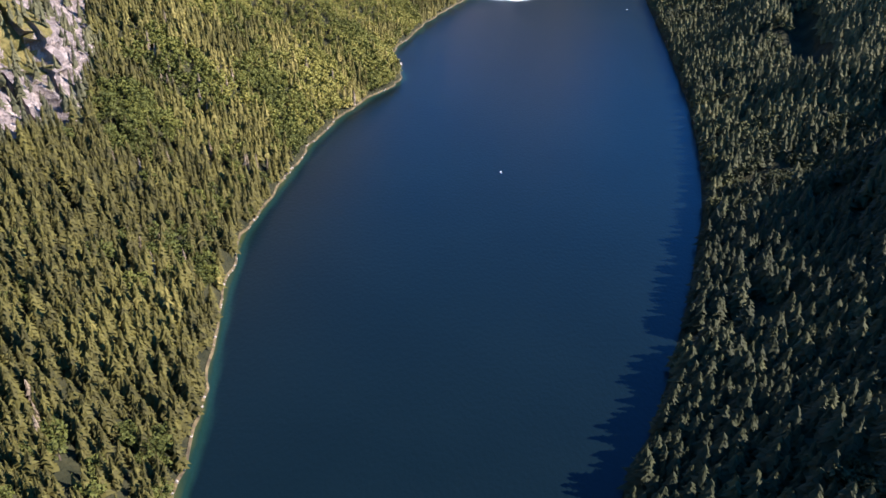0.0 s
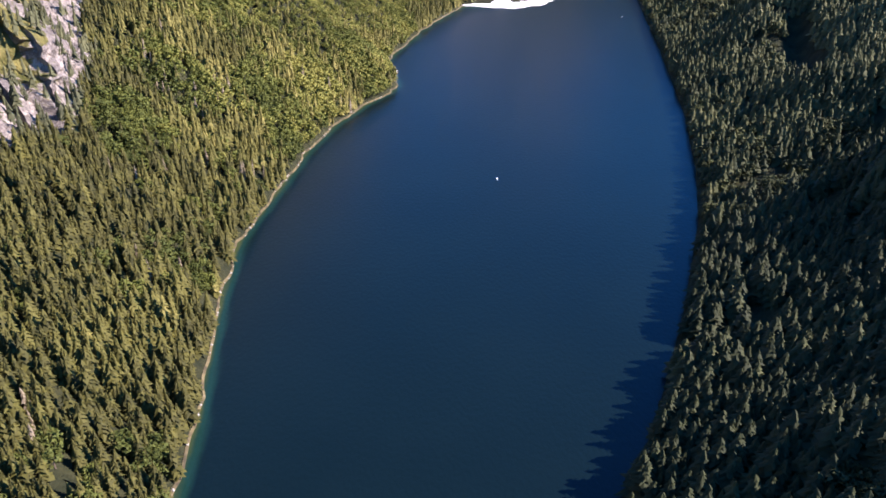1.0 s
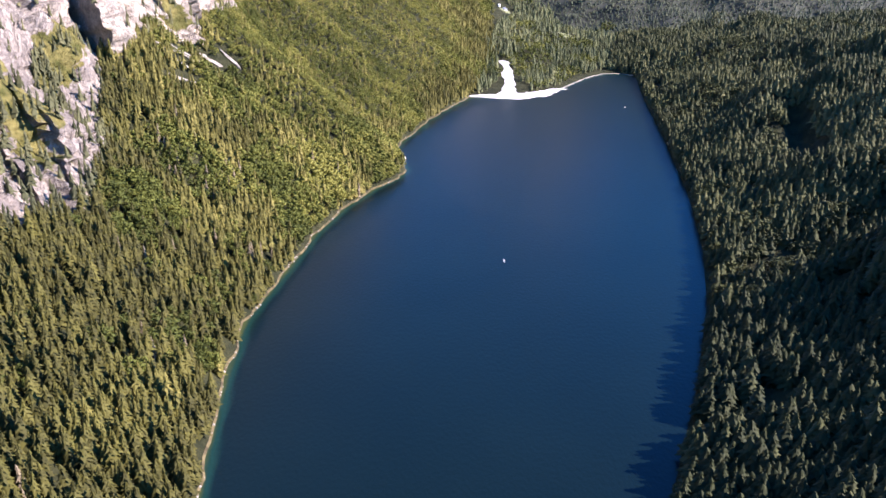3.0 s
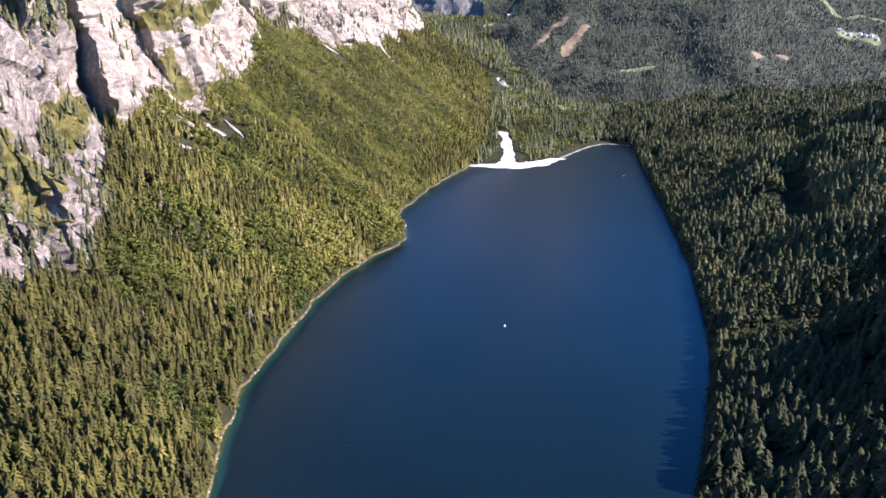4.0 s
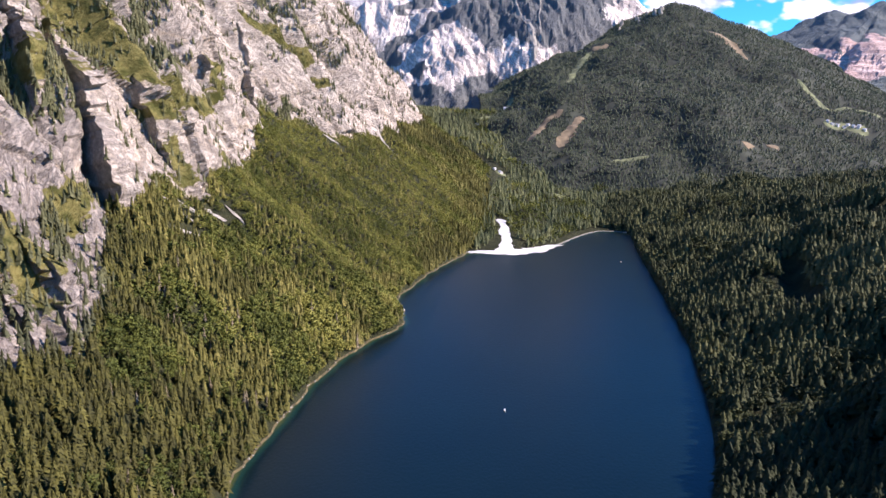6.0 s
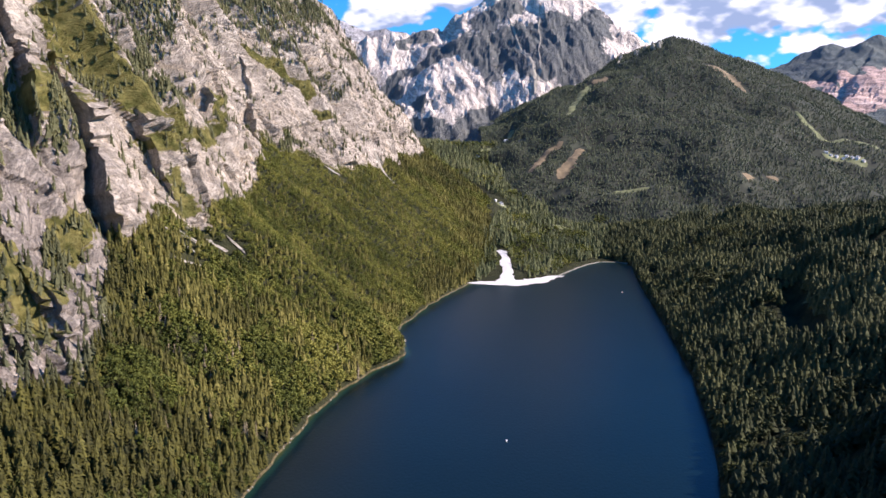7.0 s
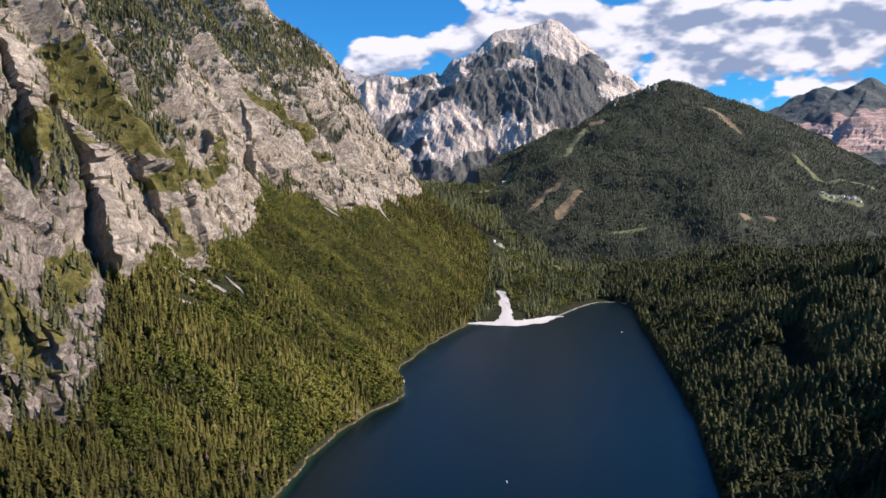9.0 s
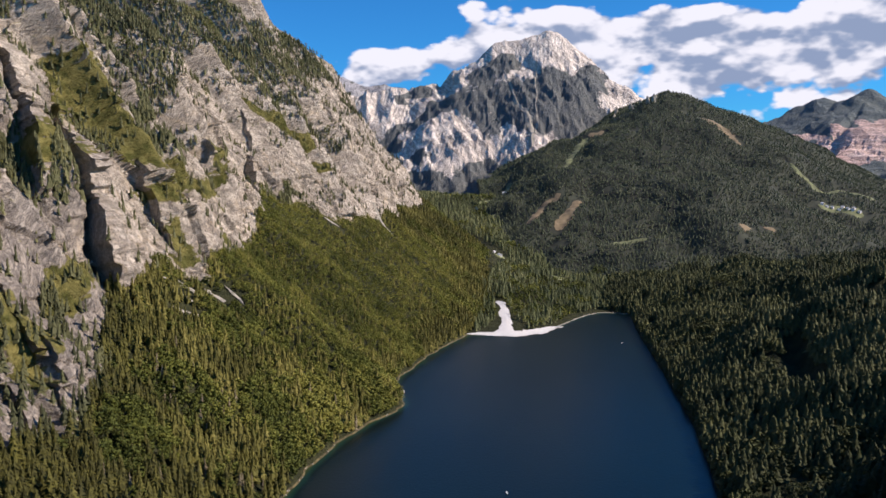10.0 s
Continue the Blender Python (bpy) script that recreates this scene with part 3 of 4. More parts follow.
def left_mountain():
    """Forest slope, limestone wall and wooded top, as one sheet built up along its own slope."""
    s = spaced((-640, 0, 9), (0, 1640, 3.8), (1640, 2500, 8))
    step = 3.6
    w = np.arange(0, 1420, step)
    ss, ww = np.meshgrid(s, w)
    shore = np.interp(s, SHORE_S, SHORE_D) + fbm(s / 22, 7.7, 0, 3, 70) * 2.5
    foot = np.interp(s, FOOT_S, FOOT_D) + fbm(s / 60, 3.1, 0, 3, 71) * 16
    lean = math.atan(0.75)
    w_foot = (foot - shore + 40) / math.cos(lean)
    into = ww - w_foot[None]
    wall = smooth(into, -8, 14)
    bend = fbm(ss / 90, ww / 90, 0, 3, 72)
    bed_u, bed_v = ss / 190 - ww / 240 + 0.3 * bend, ww / 60 + ss / 170 + 0.35 * bend
    ledge = fbm(bed_u, bed_v, 0, 3, 73, 0.55)
    face = 67 + 9 * fbm(ss / 40, ww / 40, 0, 2, 74) - 12 * smooth(-ss, -380, -150)
    angle = face - 24 * smooth(ledge, 0.12, 0.36) - 12 * smooth(ledge, -0.3, -0.5)
    angle = angle - 22 * alp(ss, into)
    top = smooth(into, 290, 450)
    angle = angle * (1 - top) + top * (50 - 20 * smooth(ledge, 0.0, 0.25) + 12 * smooth(ledge, -0.2, -0.4))
    low = np.where(ww < 80, 36.9, 36.9 + 5 * fbm(ss / 90, ww / 90, 0, 3, 75))
    angle = np.radians(low * (1 - wall) + angle * wall)
    d = np.cumsum(np.cos(angle), 0) * step + shore[None] - 40
    z = np.cumsum(np.sin(angle), 0) * step - 30
    # buttresses, slabs and broken blocks push the wall in and out
    jag = fbm(ss / 14, ww / 14, 0, 2, 76)
    push = 11 * facets(ss / 120 - ww / 300 + 0.05 * jag, ww / 190 + ss / 400, 3, 0.8)
    push = push + 4.5 * facets(ss / 60 + ww / 110 + 0.2 * bend + 0.16 * jag, ww / 50 - ss / 90 - 0.12 * jag, 4, 0.9)
    push = push + 1.8 * facets(ss / 22 + ww / 30 + 0.4 * jag, ww / 20 - ss / 40 - 0.4 * jag, 5, 1.1)
    push = push + fbm(ss / 10, ww / 10, 0, 3, 78) * 1.0
    # narrow chimneys that follow the dip of the beds
    dip, rise = 0.8 * ss + 0.6 * into + 14 * bend, -0.6 * ss + 0.8 * into
    push = push - 7 * smooth(1 - np.abs(fbm(dip / 46, rise / 210, 0.2, 3, 84)), 0.84, 1.0) * smooth(fbm(ss / 130, ww / 130, 0, 2, 85), -0.3, 0.3)
    turf = wall_turf(ss, into)
    push = push * (1 - 0.45 * turf)
    place = ss.copy()
    row = np.arange(len(w))
    for at, run, lower, upper, deep in CLEFTS:
        rise = w - np.interp(at, s, w_foot)
        for _ in range(4):
            rise = w - np.interp(at + rise * run, s, w_foot)
        line = np.maximum.accumulate(at + rise * run + 6 * fbm(rise / 60, at, 0, 2, 79))
        taper = np.sin(np.pi * np.clip((rise - lower) / (upper - lower), 0, 1)) ** 0.45
        beyond = np.clip(np.searchsorted(s, line), 1, len(s) - 1)
        off = ss - line[:, None]
        far = np.arange(len(s))[None] >= beyond[:, None]
        outer = np.where(far, 0.45 * np.exp(-np.maximum(off, 0) / 60), -0.55 * np.exp(np.minimum(off, 0) / 34))
        push = push + deep * taper[:, None] * outer
        # the sheet's seams run along the cleft, so that its side is one clean face
        cut = taper > 0.02
        place[row[cut], beyond[cut] - 1] = line[cut] - 0.15
        place[row[cut], beyond[cut]] = line[cut] - 0.4 * deep * taper[cut]
    push = push * smooth(into, -30, 20) * (1 - 0.6 * top)
    d = d - push * 0.9
    z = z + push * 0.2
    # the nose of the mountain turns away from the lake
    d = d + np.maximum(ss - 1840, 0) ** 1.35 * 0.12
    x, y = left_plan(place, d)
    mesh = sheet_mesh("mountain_wall", x, y, z, False)
    floor = smooth(-into, -6, 14)
    carry(mesh, (place, into, push), turf * 1.0 + 0.12 + 1.2 * floor + 0.2 * top - 0.5 * smooth(-push, 8, 20))
    mesh.materials.append(M_CLIFF)
    under = (into < -8).ravel()
    side = np.zeros(len(mesh.loops), np.int32)
    mesh.loops.foreach_get("vertex_index", side)
    mesh.polygons.foreach_set("material_index", under[side.reshape(-1, 3)].all(1).astype(np.int32))
    structure("mountain_wall", mesh, M_FLOOR, "steep pale limestone wall above a wooded slope, grassy ledges", "mountain")
    return ss, ww, x, y, z, into, np.degrees(angle), d


# clefts in the wall: place along the shore at the wall's foot, run with height, from and to height, depth of the step
CLEFTS = [(380, 0.306, -45, 215, 88), (525, 0.06, 48, 195, 20), (245, 0.62, 150, 470, 66), (1022, 0.36, -15, 125, 36), (125, 0.45, -5, 175, 15),
          (282, 0.76, 200, 315, 26), (82, 0.3, -15, 85, 17), (132, 0.5, 35, 85, 9), (777, 0.3, 165, 200, 20), (1040, 0.3, 150, 230, 10)]
# grassy ledges of the wall and the stands of trees on it: from and to, along the shore and up the wall, and half width
TURF = [(543, 371, 540, 314, 26), (540, 314, 536, 225, 30), (500, 240, 560, 205, 28), (320, 212, 420, 188, 24), (543, 137, 720, 116, 22), (722, 116, 920, 132, 17), (165, 128, 141, 82, 26),
        (110, 140, 60, 130, 40), (262, 80, 330, 45, 20), (540, 82, 532, 34, 16), (680, 22, 690, 10, 14), (1144, 267, 1227, 207, 20), (1227, 138, 1240, 132, 13), (604, 240, 760, 215, 18)]
STANDS = [(334, 205, 361, 132, 26), (604, 245, 620, 178, 34), (620, 300, 870, 335, 36), (700, 440, 1450, 590, 105), (1180, 470, 1230, 310, 40), (1230, 310, 1400, 225, 26), (1227, 138, 1240, 132, 11),
          (955, 118, 985, 118, 11), (1480, 640, 1600, 520, 75), (1600, 470, 1780, 340, 34), (1600, 235, 1816, 165, 12), (1015, 4, 1130, 30, 20), (262, 84, 300, 60, 16), (430, 520, 620, 560, 55), (760, 122, 800, 122, 10)]


def wall_turf(s, up):
    return strokes(s, up, TURF, 15, 26, 86, 1.3)


def wall_stands(s, up):
    return strokes(s, up, STANDS, 16, 36, 87)


LS, LW, LX, LY, LZ, L_INTO, L_ANGLE, L_D = left_mountain()


def left_surface(x, y):
    """Height of the wooded slope below the wall."""
    s, d = left_frame(x, y)
    col = np.clip(np.searchsorted(LS[0], s), 0, LS.shape[1] - 1)
    return np.array([np.interp(dd, np.maximum.accumulate(L_D[:, c]), LZ[:, c]) for c, dd in zip(col.ravel(), np.ravel(d))]).reshape(np.shape(x))


def lake():
    gx, gy = np.meshgrid(spaced((-420, -40, 8), (-40, 560, 20)), spaced((-460, 300, 30), (300, 2000, 8)))
    mesh = sheet_mesh("lake", gx, gy, gx * 0)
    s, d = left_frame(gx, gy)
    from_left = np.interp(s, SHORE_S, SHORE_D) - d
    from_head = np.interp(gx, HEAD_X, HEAD_Y) - gy
    shoal = np.maximum(1 - from_left / 12, 1 - from_head / 30)
    mesh.attributes.new("shoal", "FLOAT", "POINT").data.foreach_set("value", np.clip(shoal, 0, 1).astype(np.float32).ravel())
    structure("water", mesh, M_WATER, "calm deep blue lake water with a green rim", "lake")


lake()

# open ground without trees: way through it and half its width
OPEN = {
    "stem": ([(128, 1606), (132, 1650), (140, 1720), (136, 1760), (142, 1800), (137, 1840), (139, 1872), (132, 1900)], [32, 15, 10, 13, 8, 8, 13, 6]),
    "fore": ([(48, 1616), (100, 1616), (146, 1610), (200, 1640), (240, 1690)], [4, 13, 20, 17, 9]),
    "beach": ([(250, 1702), (300, 1786), (340, 1846), (375, 1880), (420, 1876), (436, 1848)], 2.5),
    "fan": ([(122, 1600), (140, 1680)], 40),
    "cut_a": ([(280, 2574), (342, 2694), (404, 2723)], 13),
    "cut_b": ([(362, 2515), (415, 2596), (455, 2684)], 17),
    "cut_c": ([(870, 2305), (905, 2318)], 13),
    "cut_d": ([(950, 2336), (985, 2345)], 13),
    "cut_e": ([(593, 3270), (660, 3262)], 14),
    "cut_f": ([(1030, 3180), (1060, 3110), (1092, 3030), (1105, 2960)], [14, 22, 16, 6]),
    "meadow_h": ([(452, 2950), (500, 3080), (548, 3190), (590, 3262)], [8, 14, 20, 10]),
    "meadow_i": ([(1215, 2790), (1245, 2700), (1262, 2640)], [7, 10, 12]),
    "meadow_a": ([(1205, 2545), (1268, 2518), (1318, 2478)], 26),
    "meadow_b": ([(1262, 2640), (1359, 2655), (1420, 2600)], 13),
    "meadow_c": ([(1395, 2440), (1470, 2400)], 26),
    "meadow_d": ([(300, 2160), (340, 2200)], 22),
    "meadow_e": ([(150, 2300), (180, 2312)], 15),
    "meadow_f": ([(500, 2381), (620, 2372)], 10),
    "meadow_g": ([(130, 2920), (240, 3030), (262, 3140)], 12),
}


def way_off(x, y, points):
    best = np.full(np.shape(x), 1e9)
    for (ax, ay), (bx, by) in zip(points[:-1], points[1:]):
        ex, ey = bx - ax, by - ay
        t = np.clip(((x - ax) * ex + (y - ay) * ey) / (ex * ex + ey * ey), 0, 1)
        best = np.minimum(best, np.hypot(x - ax - t * ex, y - ay - t * ey))
    return best


def wooded(x, y):
    ok = np.ones(np.shape(x), bool)
    for points, half in OPEN.values():
        ok &= way_off(x, y, points) > np.median(half) + 2
    return ok


# streaks of scree on the wooded slope: from, to, half width
SCREE = (((-171, 1937), (-107, 1884), 4.5), ((-255, 1690), (-222, 1690), 4), ((-336, 968), (-309, 988), 4), ((-345, 1060), (-320, 1068), 3), ((-312, 1062), (-301, 1070), 4.5), ((-309, 1110), (-279, 1096), 3), ((-362, 1010), (-330, 1030), 3), ((-350, 1035), (-318, 1046), 3), ((-330, 1085), (-300, 1084), 4), ((-335, 1000), (-312, 1010), 3))

# ---- trees ----
rng = np.random.default_rng(5)


def spruce_shape(tiers, points, seed):
    """Unit spruce: height 1, drooping ragged whorls round a thin stem, boughs of uneven length."""
    r = np.random.default_rng(seed)
    verts, faces = [], []
    for n in range(tiers):
        f = n / tiers
        low, high = 0.05 + 0.87 * f, min(1.0, 0.05 + 0.87 * f + 1.45 / tiers)
        wide = (0.16 * (1 - f) ** 0.8 + 0.014) * r.uniform(0.82, 1.12)
        base, spin = len(verts), r.uniform(0, 6.3)
        verts.append((r.normal(0, 0.006), r.normal(0, 0.006), high))
        for k in range(points):
            a = spin + 6.2832 * (k + r.uniform(-0.25, 0.25)) / points
            out = wide * (r.uniform(0.8, 1.18) if k % 2 == 0 else r.uniform(0.45, 0.72))
            drop = r.uniform(-0.25, 0.2) / tiers + (0 if k % 2 == 0 else 0.55 / tiers)
            verts.append((out * math.cos(a), out * math.sin(a), low + drop))
        for k in range(points):
            faces.append((base, base + 1 + k, base + 1 + (k + 1) % points))
    return np.array(verts), np.array(faces)


def leafy_shape(lobes, leaves, seed):
    """Unit broadleaf crown, height 1: rounded lobes, each a shell of small leaf clumps that face outwards."""
    r = np.random.default_rng(seed)
    verts, faces = [], []
    for n in range(lobes):
        a, up = n * 2.4 + r.uniform(-0.4, 0.4), 0.4 + 0.45 * (n + 0.5) / lobes
        out = 0.17 * math.sin(math.pi * min(1, (up - 0.12) * 1.12)) ** 0.7
        c = np.array((out * math.cos(a), out * math.sin(a), up))
        wide = r.uniform(0.11, 0.16)
        for _ in range(leaves):
            way = r.normal(0, 1, 3)
            way[2] += 0.35
            way /= np.linalg.norm(way)
            n_leaf = way + r.normal(0, 0.45, 3)
            n_leaf /= np.linalg.norm(n_leaf)
            side = np.cross(n_leaf, r.normal(0, 1, 3))
            side /= np.linalg.norm(side)
            other = np.cross(n_leaf, side)
            p, b = c + way * wide * r.uniform(0.75, 1.1), len(verts)
            for q in range(3):
                t = q * 2.094 + r.uniform(-0.3, 0.3)
                verts.append(p + wide * 2.1 / math.sqrt(leaves) * r.uniform(0.7, 1.2) * (math.cos(t) * side + math.sin(t) * other))
            faces.append((b, b + 1, b + 2))
    return np.array(verts), np.array(faces)


def stem_shape(top, radius):
    verts = [(radius * w * math.cos(a * 2.094), radius * w * math.sin(a * 2.094), h) for h, w in ((-0.04, 1.0), (top, 0.3)) for a in range(3)]
    faces = [(a, (a + 1) % 3, 3 + (a + 1) % 3) for a in range(3)] + [(a, 3 + (a + 1) % 3, 3 + a) for a in range(3)]
    return np.array(verts), np.array(faces)


def scatter(name, shape, places, heights, widths, tints, mat, label):
    """One mesh of many trees of a shape."""
    v, f = shape
    n = len(places)
    if n == 0:
        return
    a = rng.uniform(0, 6.2832, n)
    c, s = np.cos(a)[:, None], np.sin(a)[:, None]
    wide = (heights * widths)[:, None]
    lean = rng.normal(0, 0.03, (n, 2))
    x = (v[None, :, 0] * c - v[None, :, 1] * s) * wide + v[None, :, 2] * (heights * lean[:, 0])[:, None]
    y = (v[None, :, 0] * s + v[None, :, 1] * c) * wide + v[None, :, 2] * (heights * lean[:, 1])[:, None]
    z = v[None, :, 2] * heights[:, None]
    verts = np.stack([x, y, z], -1) + places[:, None]
    faces = (f[None] + (np.arange(n) * len(v))[:, None, None]).reshape(-1, 3)
    mesh = quick_mesh(name, verts.reshape(-1, 3), faces, False, np.repeat(tints, len(v)))
    mesh.materials.append(mat)
    return tagged(new(name, mesh), label, "trees", kind="stuff")


def left_places():
    """Tree places on the left mountain: closed wood below the wall, groups on its ledges."""
    rows, cols = LS.shape
    area = np.gradient(LS[0])[None] * 3.6
    n = rng.uniform(0, 1, LS.shape)
    wood = (L_INTO < -2) & (LZ > 1.9)
    gap = fbm(LX / 45, LY / 45, 0, 3, 81)
    chance = np.where(wood, area / (30 + 22 * smooth(-LY, -1000, -650)) * smooth(gap, -1.4, -1.0), 0)
    high = smooth(L_INTO, 330, 480)
    loose = 0.12 + 0.88 * smooth(fbm(LS / 26, L_INTO / 26, 0, 2, 83), -0.55, 0.1)
    stand = wall_stands(LS, L_INTO) * loose + 0.1 * smooth(L_ANGLE, 60, 44) + 0.6 * high * smooth(fbm(LS / 90, L_INTO / 70, 0, 3, 82), -0.1, 0.3) + 0.04 * wall_turf(LS, L_INTO) + 0.014
    chance = np.where(L_INTO >= -2, area / 19 * np.minimum(stand, 1), chance)
    pick = (n < chance) & (LZ > 1.8) & (L_INTO < 620)
    pick[-3:], pick[:, -3:] = False, False
    x = LX[pick] + rng.uniform(-1.4, 1.4, pick.sum())
    y = LY[pick] + rng.uniform(-1.4, 1.4, pick.sum())
    return np.stack([x, y, LZ[pick] - 0.8], 1), (L_INTO[pick] >= -2)


def grid_places(x0, x1, y0, y1, gap, height, keep):
    gx, gy = np.meshgrid(np.arange(x0, x1, gap), np.arange(y0, y1, gap))
    x = (gx + rng.uniform(-0.45, 0.45, gx.shape) * gap).ravel()
    y = (gy + rng.uniform(-0.45, 0.45, gy.shape) * gap).ravel()
    z = height(x, y)
    ok = keep(x, y, z)
    return np.stack([x[ok], y[ok], z[ok] - 0.6], 1)


def in_view(x, y, wide=0.72):
    return np.abs(x) < wide * (y + 60)


def plant(where, tall, name, leafy_share, label, big=1.0, needles=None, plainer=0, calm=1.0, leaves_of=None):
    """Splits places by distance from the lake's near end into fine and plain trees and plants them."""
    reach = np.hypot(where[:, 0], where[:, 1])
    patch = fbm(where[:, 0] / 70, where[:, 1] / 70, 0, 3, 91)
    leafy = (patch + rng.normal(0, 0.25, len(where))) > leafy_share + 0.25 * smooth(-where[:, 1], -820, -650)
    grove = np.exp(-(((where[:, 0] + 156) / 27) ** 2 + ((where[:, 1] - 985) / 52) ** 2))
    leafy |= rng.uniform(0, 1, len(where)) < grove * 1.8
    along, inland = left_frame(where[:, 0], where[:, 1])
    brush = smooth(along, 430, 640) * smooth(inland, 60, 130) * smooth(-along, -1550, -1350) * (tall > 18)
    leafy |= rng.uniform(0, 1, len(where)) < brush * 0.8
    h = tall * rng.uniform(0.6, 1.25, len(where)) * np.where(leafy, 0.75, 1.0) * (1 - 0.35 * brush) * (1 + 0.3 * smooth(-where[:, 1], -950, -600))
    # The y term darkens trees towards the near end: shade put into their tint.
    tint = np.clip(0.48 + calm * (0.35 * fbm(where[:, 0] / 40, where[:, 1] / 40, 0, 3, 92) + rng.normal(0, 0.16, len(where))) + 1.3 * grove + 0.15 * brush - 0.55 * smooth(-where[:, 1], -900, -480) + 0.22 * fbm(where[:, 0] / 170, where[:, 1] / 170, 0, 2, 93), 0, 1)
    wide = rng.uniform(1.1, 1.65, len(where)) * big
    rings = ((0, 780), (780, 1500), (1500, 2300), (2300, 9000))
    makes = ((11, 10, 9, 24), (6, 7, 6, 13), (4, 5, 4, 6), (2, 4, 3, 4))
    for n, (lo, hi) in enumerate(rings):
        tiers, points, clumps, leaves = makes[min(n + plainer, 3)]
        ring = (reach >= lo) & (reach < hi)
        for v in range(3):
            sel = ring & ~leafy & (np.arange(len(where)) % 3 == v)
            scatter(name, spruce_shape(tiers, points, 10 + v), where[sel], h[sel], wide[sel], tint[sel], needles or M_SPRUCE, label)
        sel = ring & leafy
        scatter(name, leafy_shape(clumps, leaves, 20), where[sel], h[sel], rng.uniform(0.95, 1.3, sel.sum()), tint[sel], leaves_of or M_LEAF, label)


places, on_wall = left_places()
clear = np.ones(len(places), bool)
for a, b, half in SCREE:
    # no tree on a streak, nor just below it towards the lake
    clear &= (way_off(places[:, 0], places[:, 1], [a, b]) > half + 3) & (way_off(places[:, 0] - 9, places[:, 1] + 12, [a, b]) > half + 1)
places, on_wall = places[clear], on_wall[clear]
seen = in_view(places[:, 0], places[:, 1])
order = np.argsort(places[:, 1] + 1e6 * (on_wall | ~in_view(places[:, 0], places[:, 1], 0.66)))[:230]
NEAR_LEFT = places[order]
seen[order] = False
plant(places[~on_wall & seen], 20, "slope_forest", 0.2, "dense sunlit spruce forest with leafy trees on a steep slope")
plant(places[on_wall & seen], 15, "ledge_trees", 0.9, "dark spruces standing on the ledges of the rock wall", 1.0, M_LEDGE, 1)

HILL = grid_places(60, 1250, 150, 2350, 7.2, hill_height,
                   lambda x, y, z: (z > 2) & in_view(x, y) & (z > valley_height(x, y) - 1) & (fbm(x / 34, y / 34, 0, 3, 95) > -0.62) & (ravine_gap(x, y) > 17))
order = np.argsort(HILL[:, 1])[:70]
NEAR_RIGHT = HILL[order]
HILL = np.delete(HILL, order, 0)
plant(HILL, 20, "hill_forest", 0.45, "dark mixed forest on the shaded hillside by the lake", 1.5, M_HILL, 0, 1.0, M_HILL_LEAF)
VALLEY = grid_places(-500, 1500, 1600, 3500, 10.5, valley_height,
                     lambda x, y, z: (z > 2.5) & in_view(x, y, 0.62) & (z > dome_height(x, y) - 1) & (z > hill_height(x, y)) & wooded(x, y) & (left_frame(x, y)[1] < np.interp(left_frame(x, y)[0], SHORE_S, SHORE_D) + np.maximum(left_frame(x, y)[0] - 1840, 0) ** 1.35 * 0.12 + 70))
plant(VALLEY, 22, "valley_forest", 0.2, "mixed forest on the valley floor beyond the lake", 1.0, M_VALLEY)
DOME = grid_places(150, 2300, 1950, 3900, 8.6, dome_height,
                   lambda x, y, z: in_view(x, y, 0.6) & (z > valley_height(x, y) - 0.5) & (x > 0.04 * y) & (dome_height(x, y) > hill_height(x, y)) & wooded(x, y) & (fbm(x / 90, y / 90, 0, 3, 97) > -1.1))
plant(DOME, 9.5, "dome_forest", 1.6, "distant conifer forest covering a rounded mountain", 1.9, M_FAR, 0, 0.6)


# ---- helpers for things ----
def part(name, bm, mat, parent, label="", soft=False):
    """Links a bmesh as one mesh under a thing or a part."""
    mesh = bpy.data.meshes.new(name)
    for face in bm.faces:
        face.smooth = soft
    bm.to_mesh(mesh)
    bm.free()
    mesh.materials.append(mat)
    ob = new(name, mesh)
    ob.parent = parent
    return tagged(ob, label)


def thing(name, m, label, category, group=""):
    ob = new(name)
    ob.empty_display_size = 0.5
    ob.matrix_world = m
    return tagged(ob, label, category, group)


def box(bm, size, at=(0, 0, 0), bevel=0.0):
    made = bmesh.ops.create_cube(bm, size=1, matrix=Matrix.Translation(at) @ Matrix.Diagonal((*size, 1)))
    if bevel:
        edges = {e for v in made["verts"] for e in v.link_edges}
        bmesh.ops.bevel(bm, geom=list(edges), offset=bevel, segments=1, affect="EDGES")
    return bm


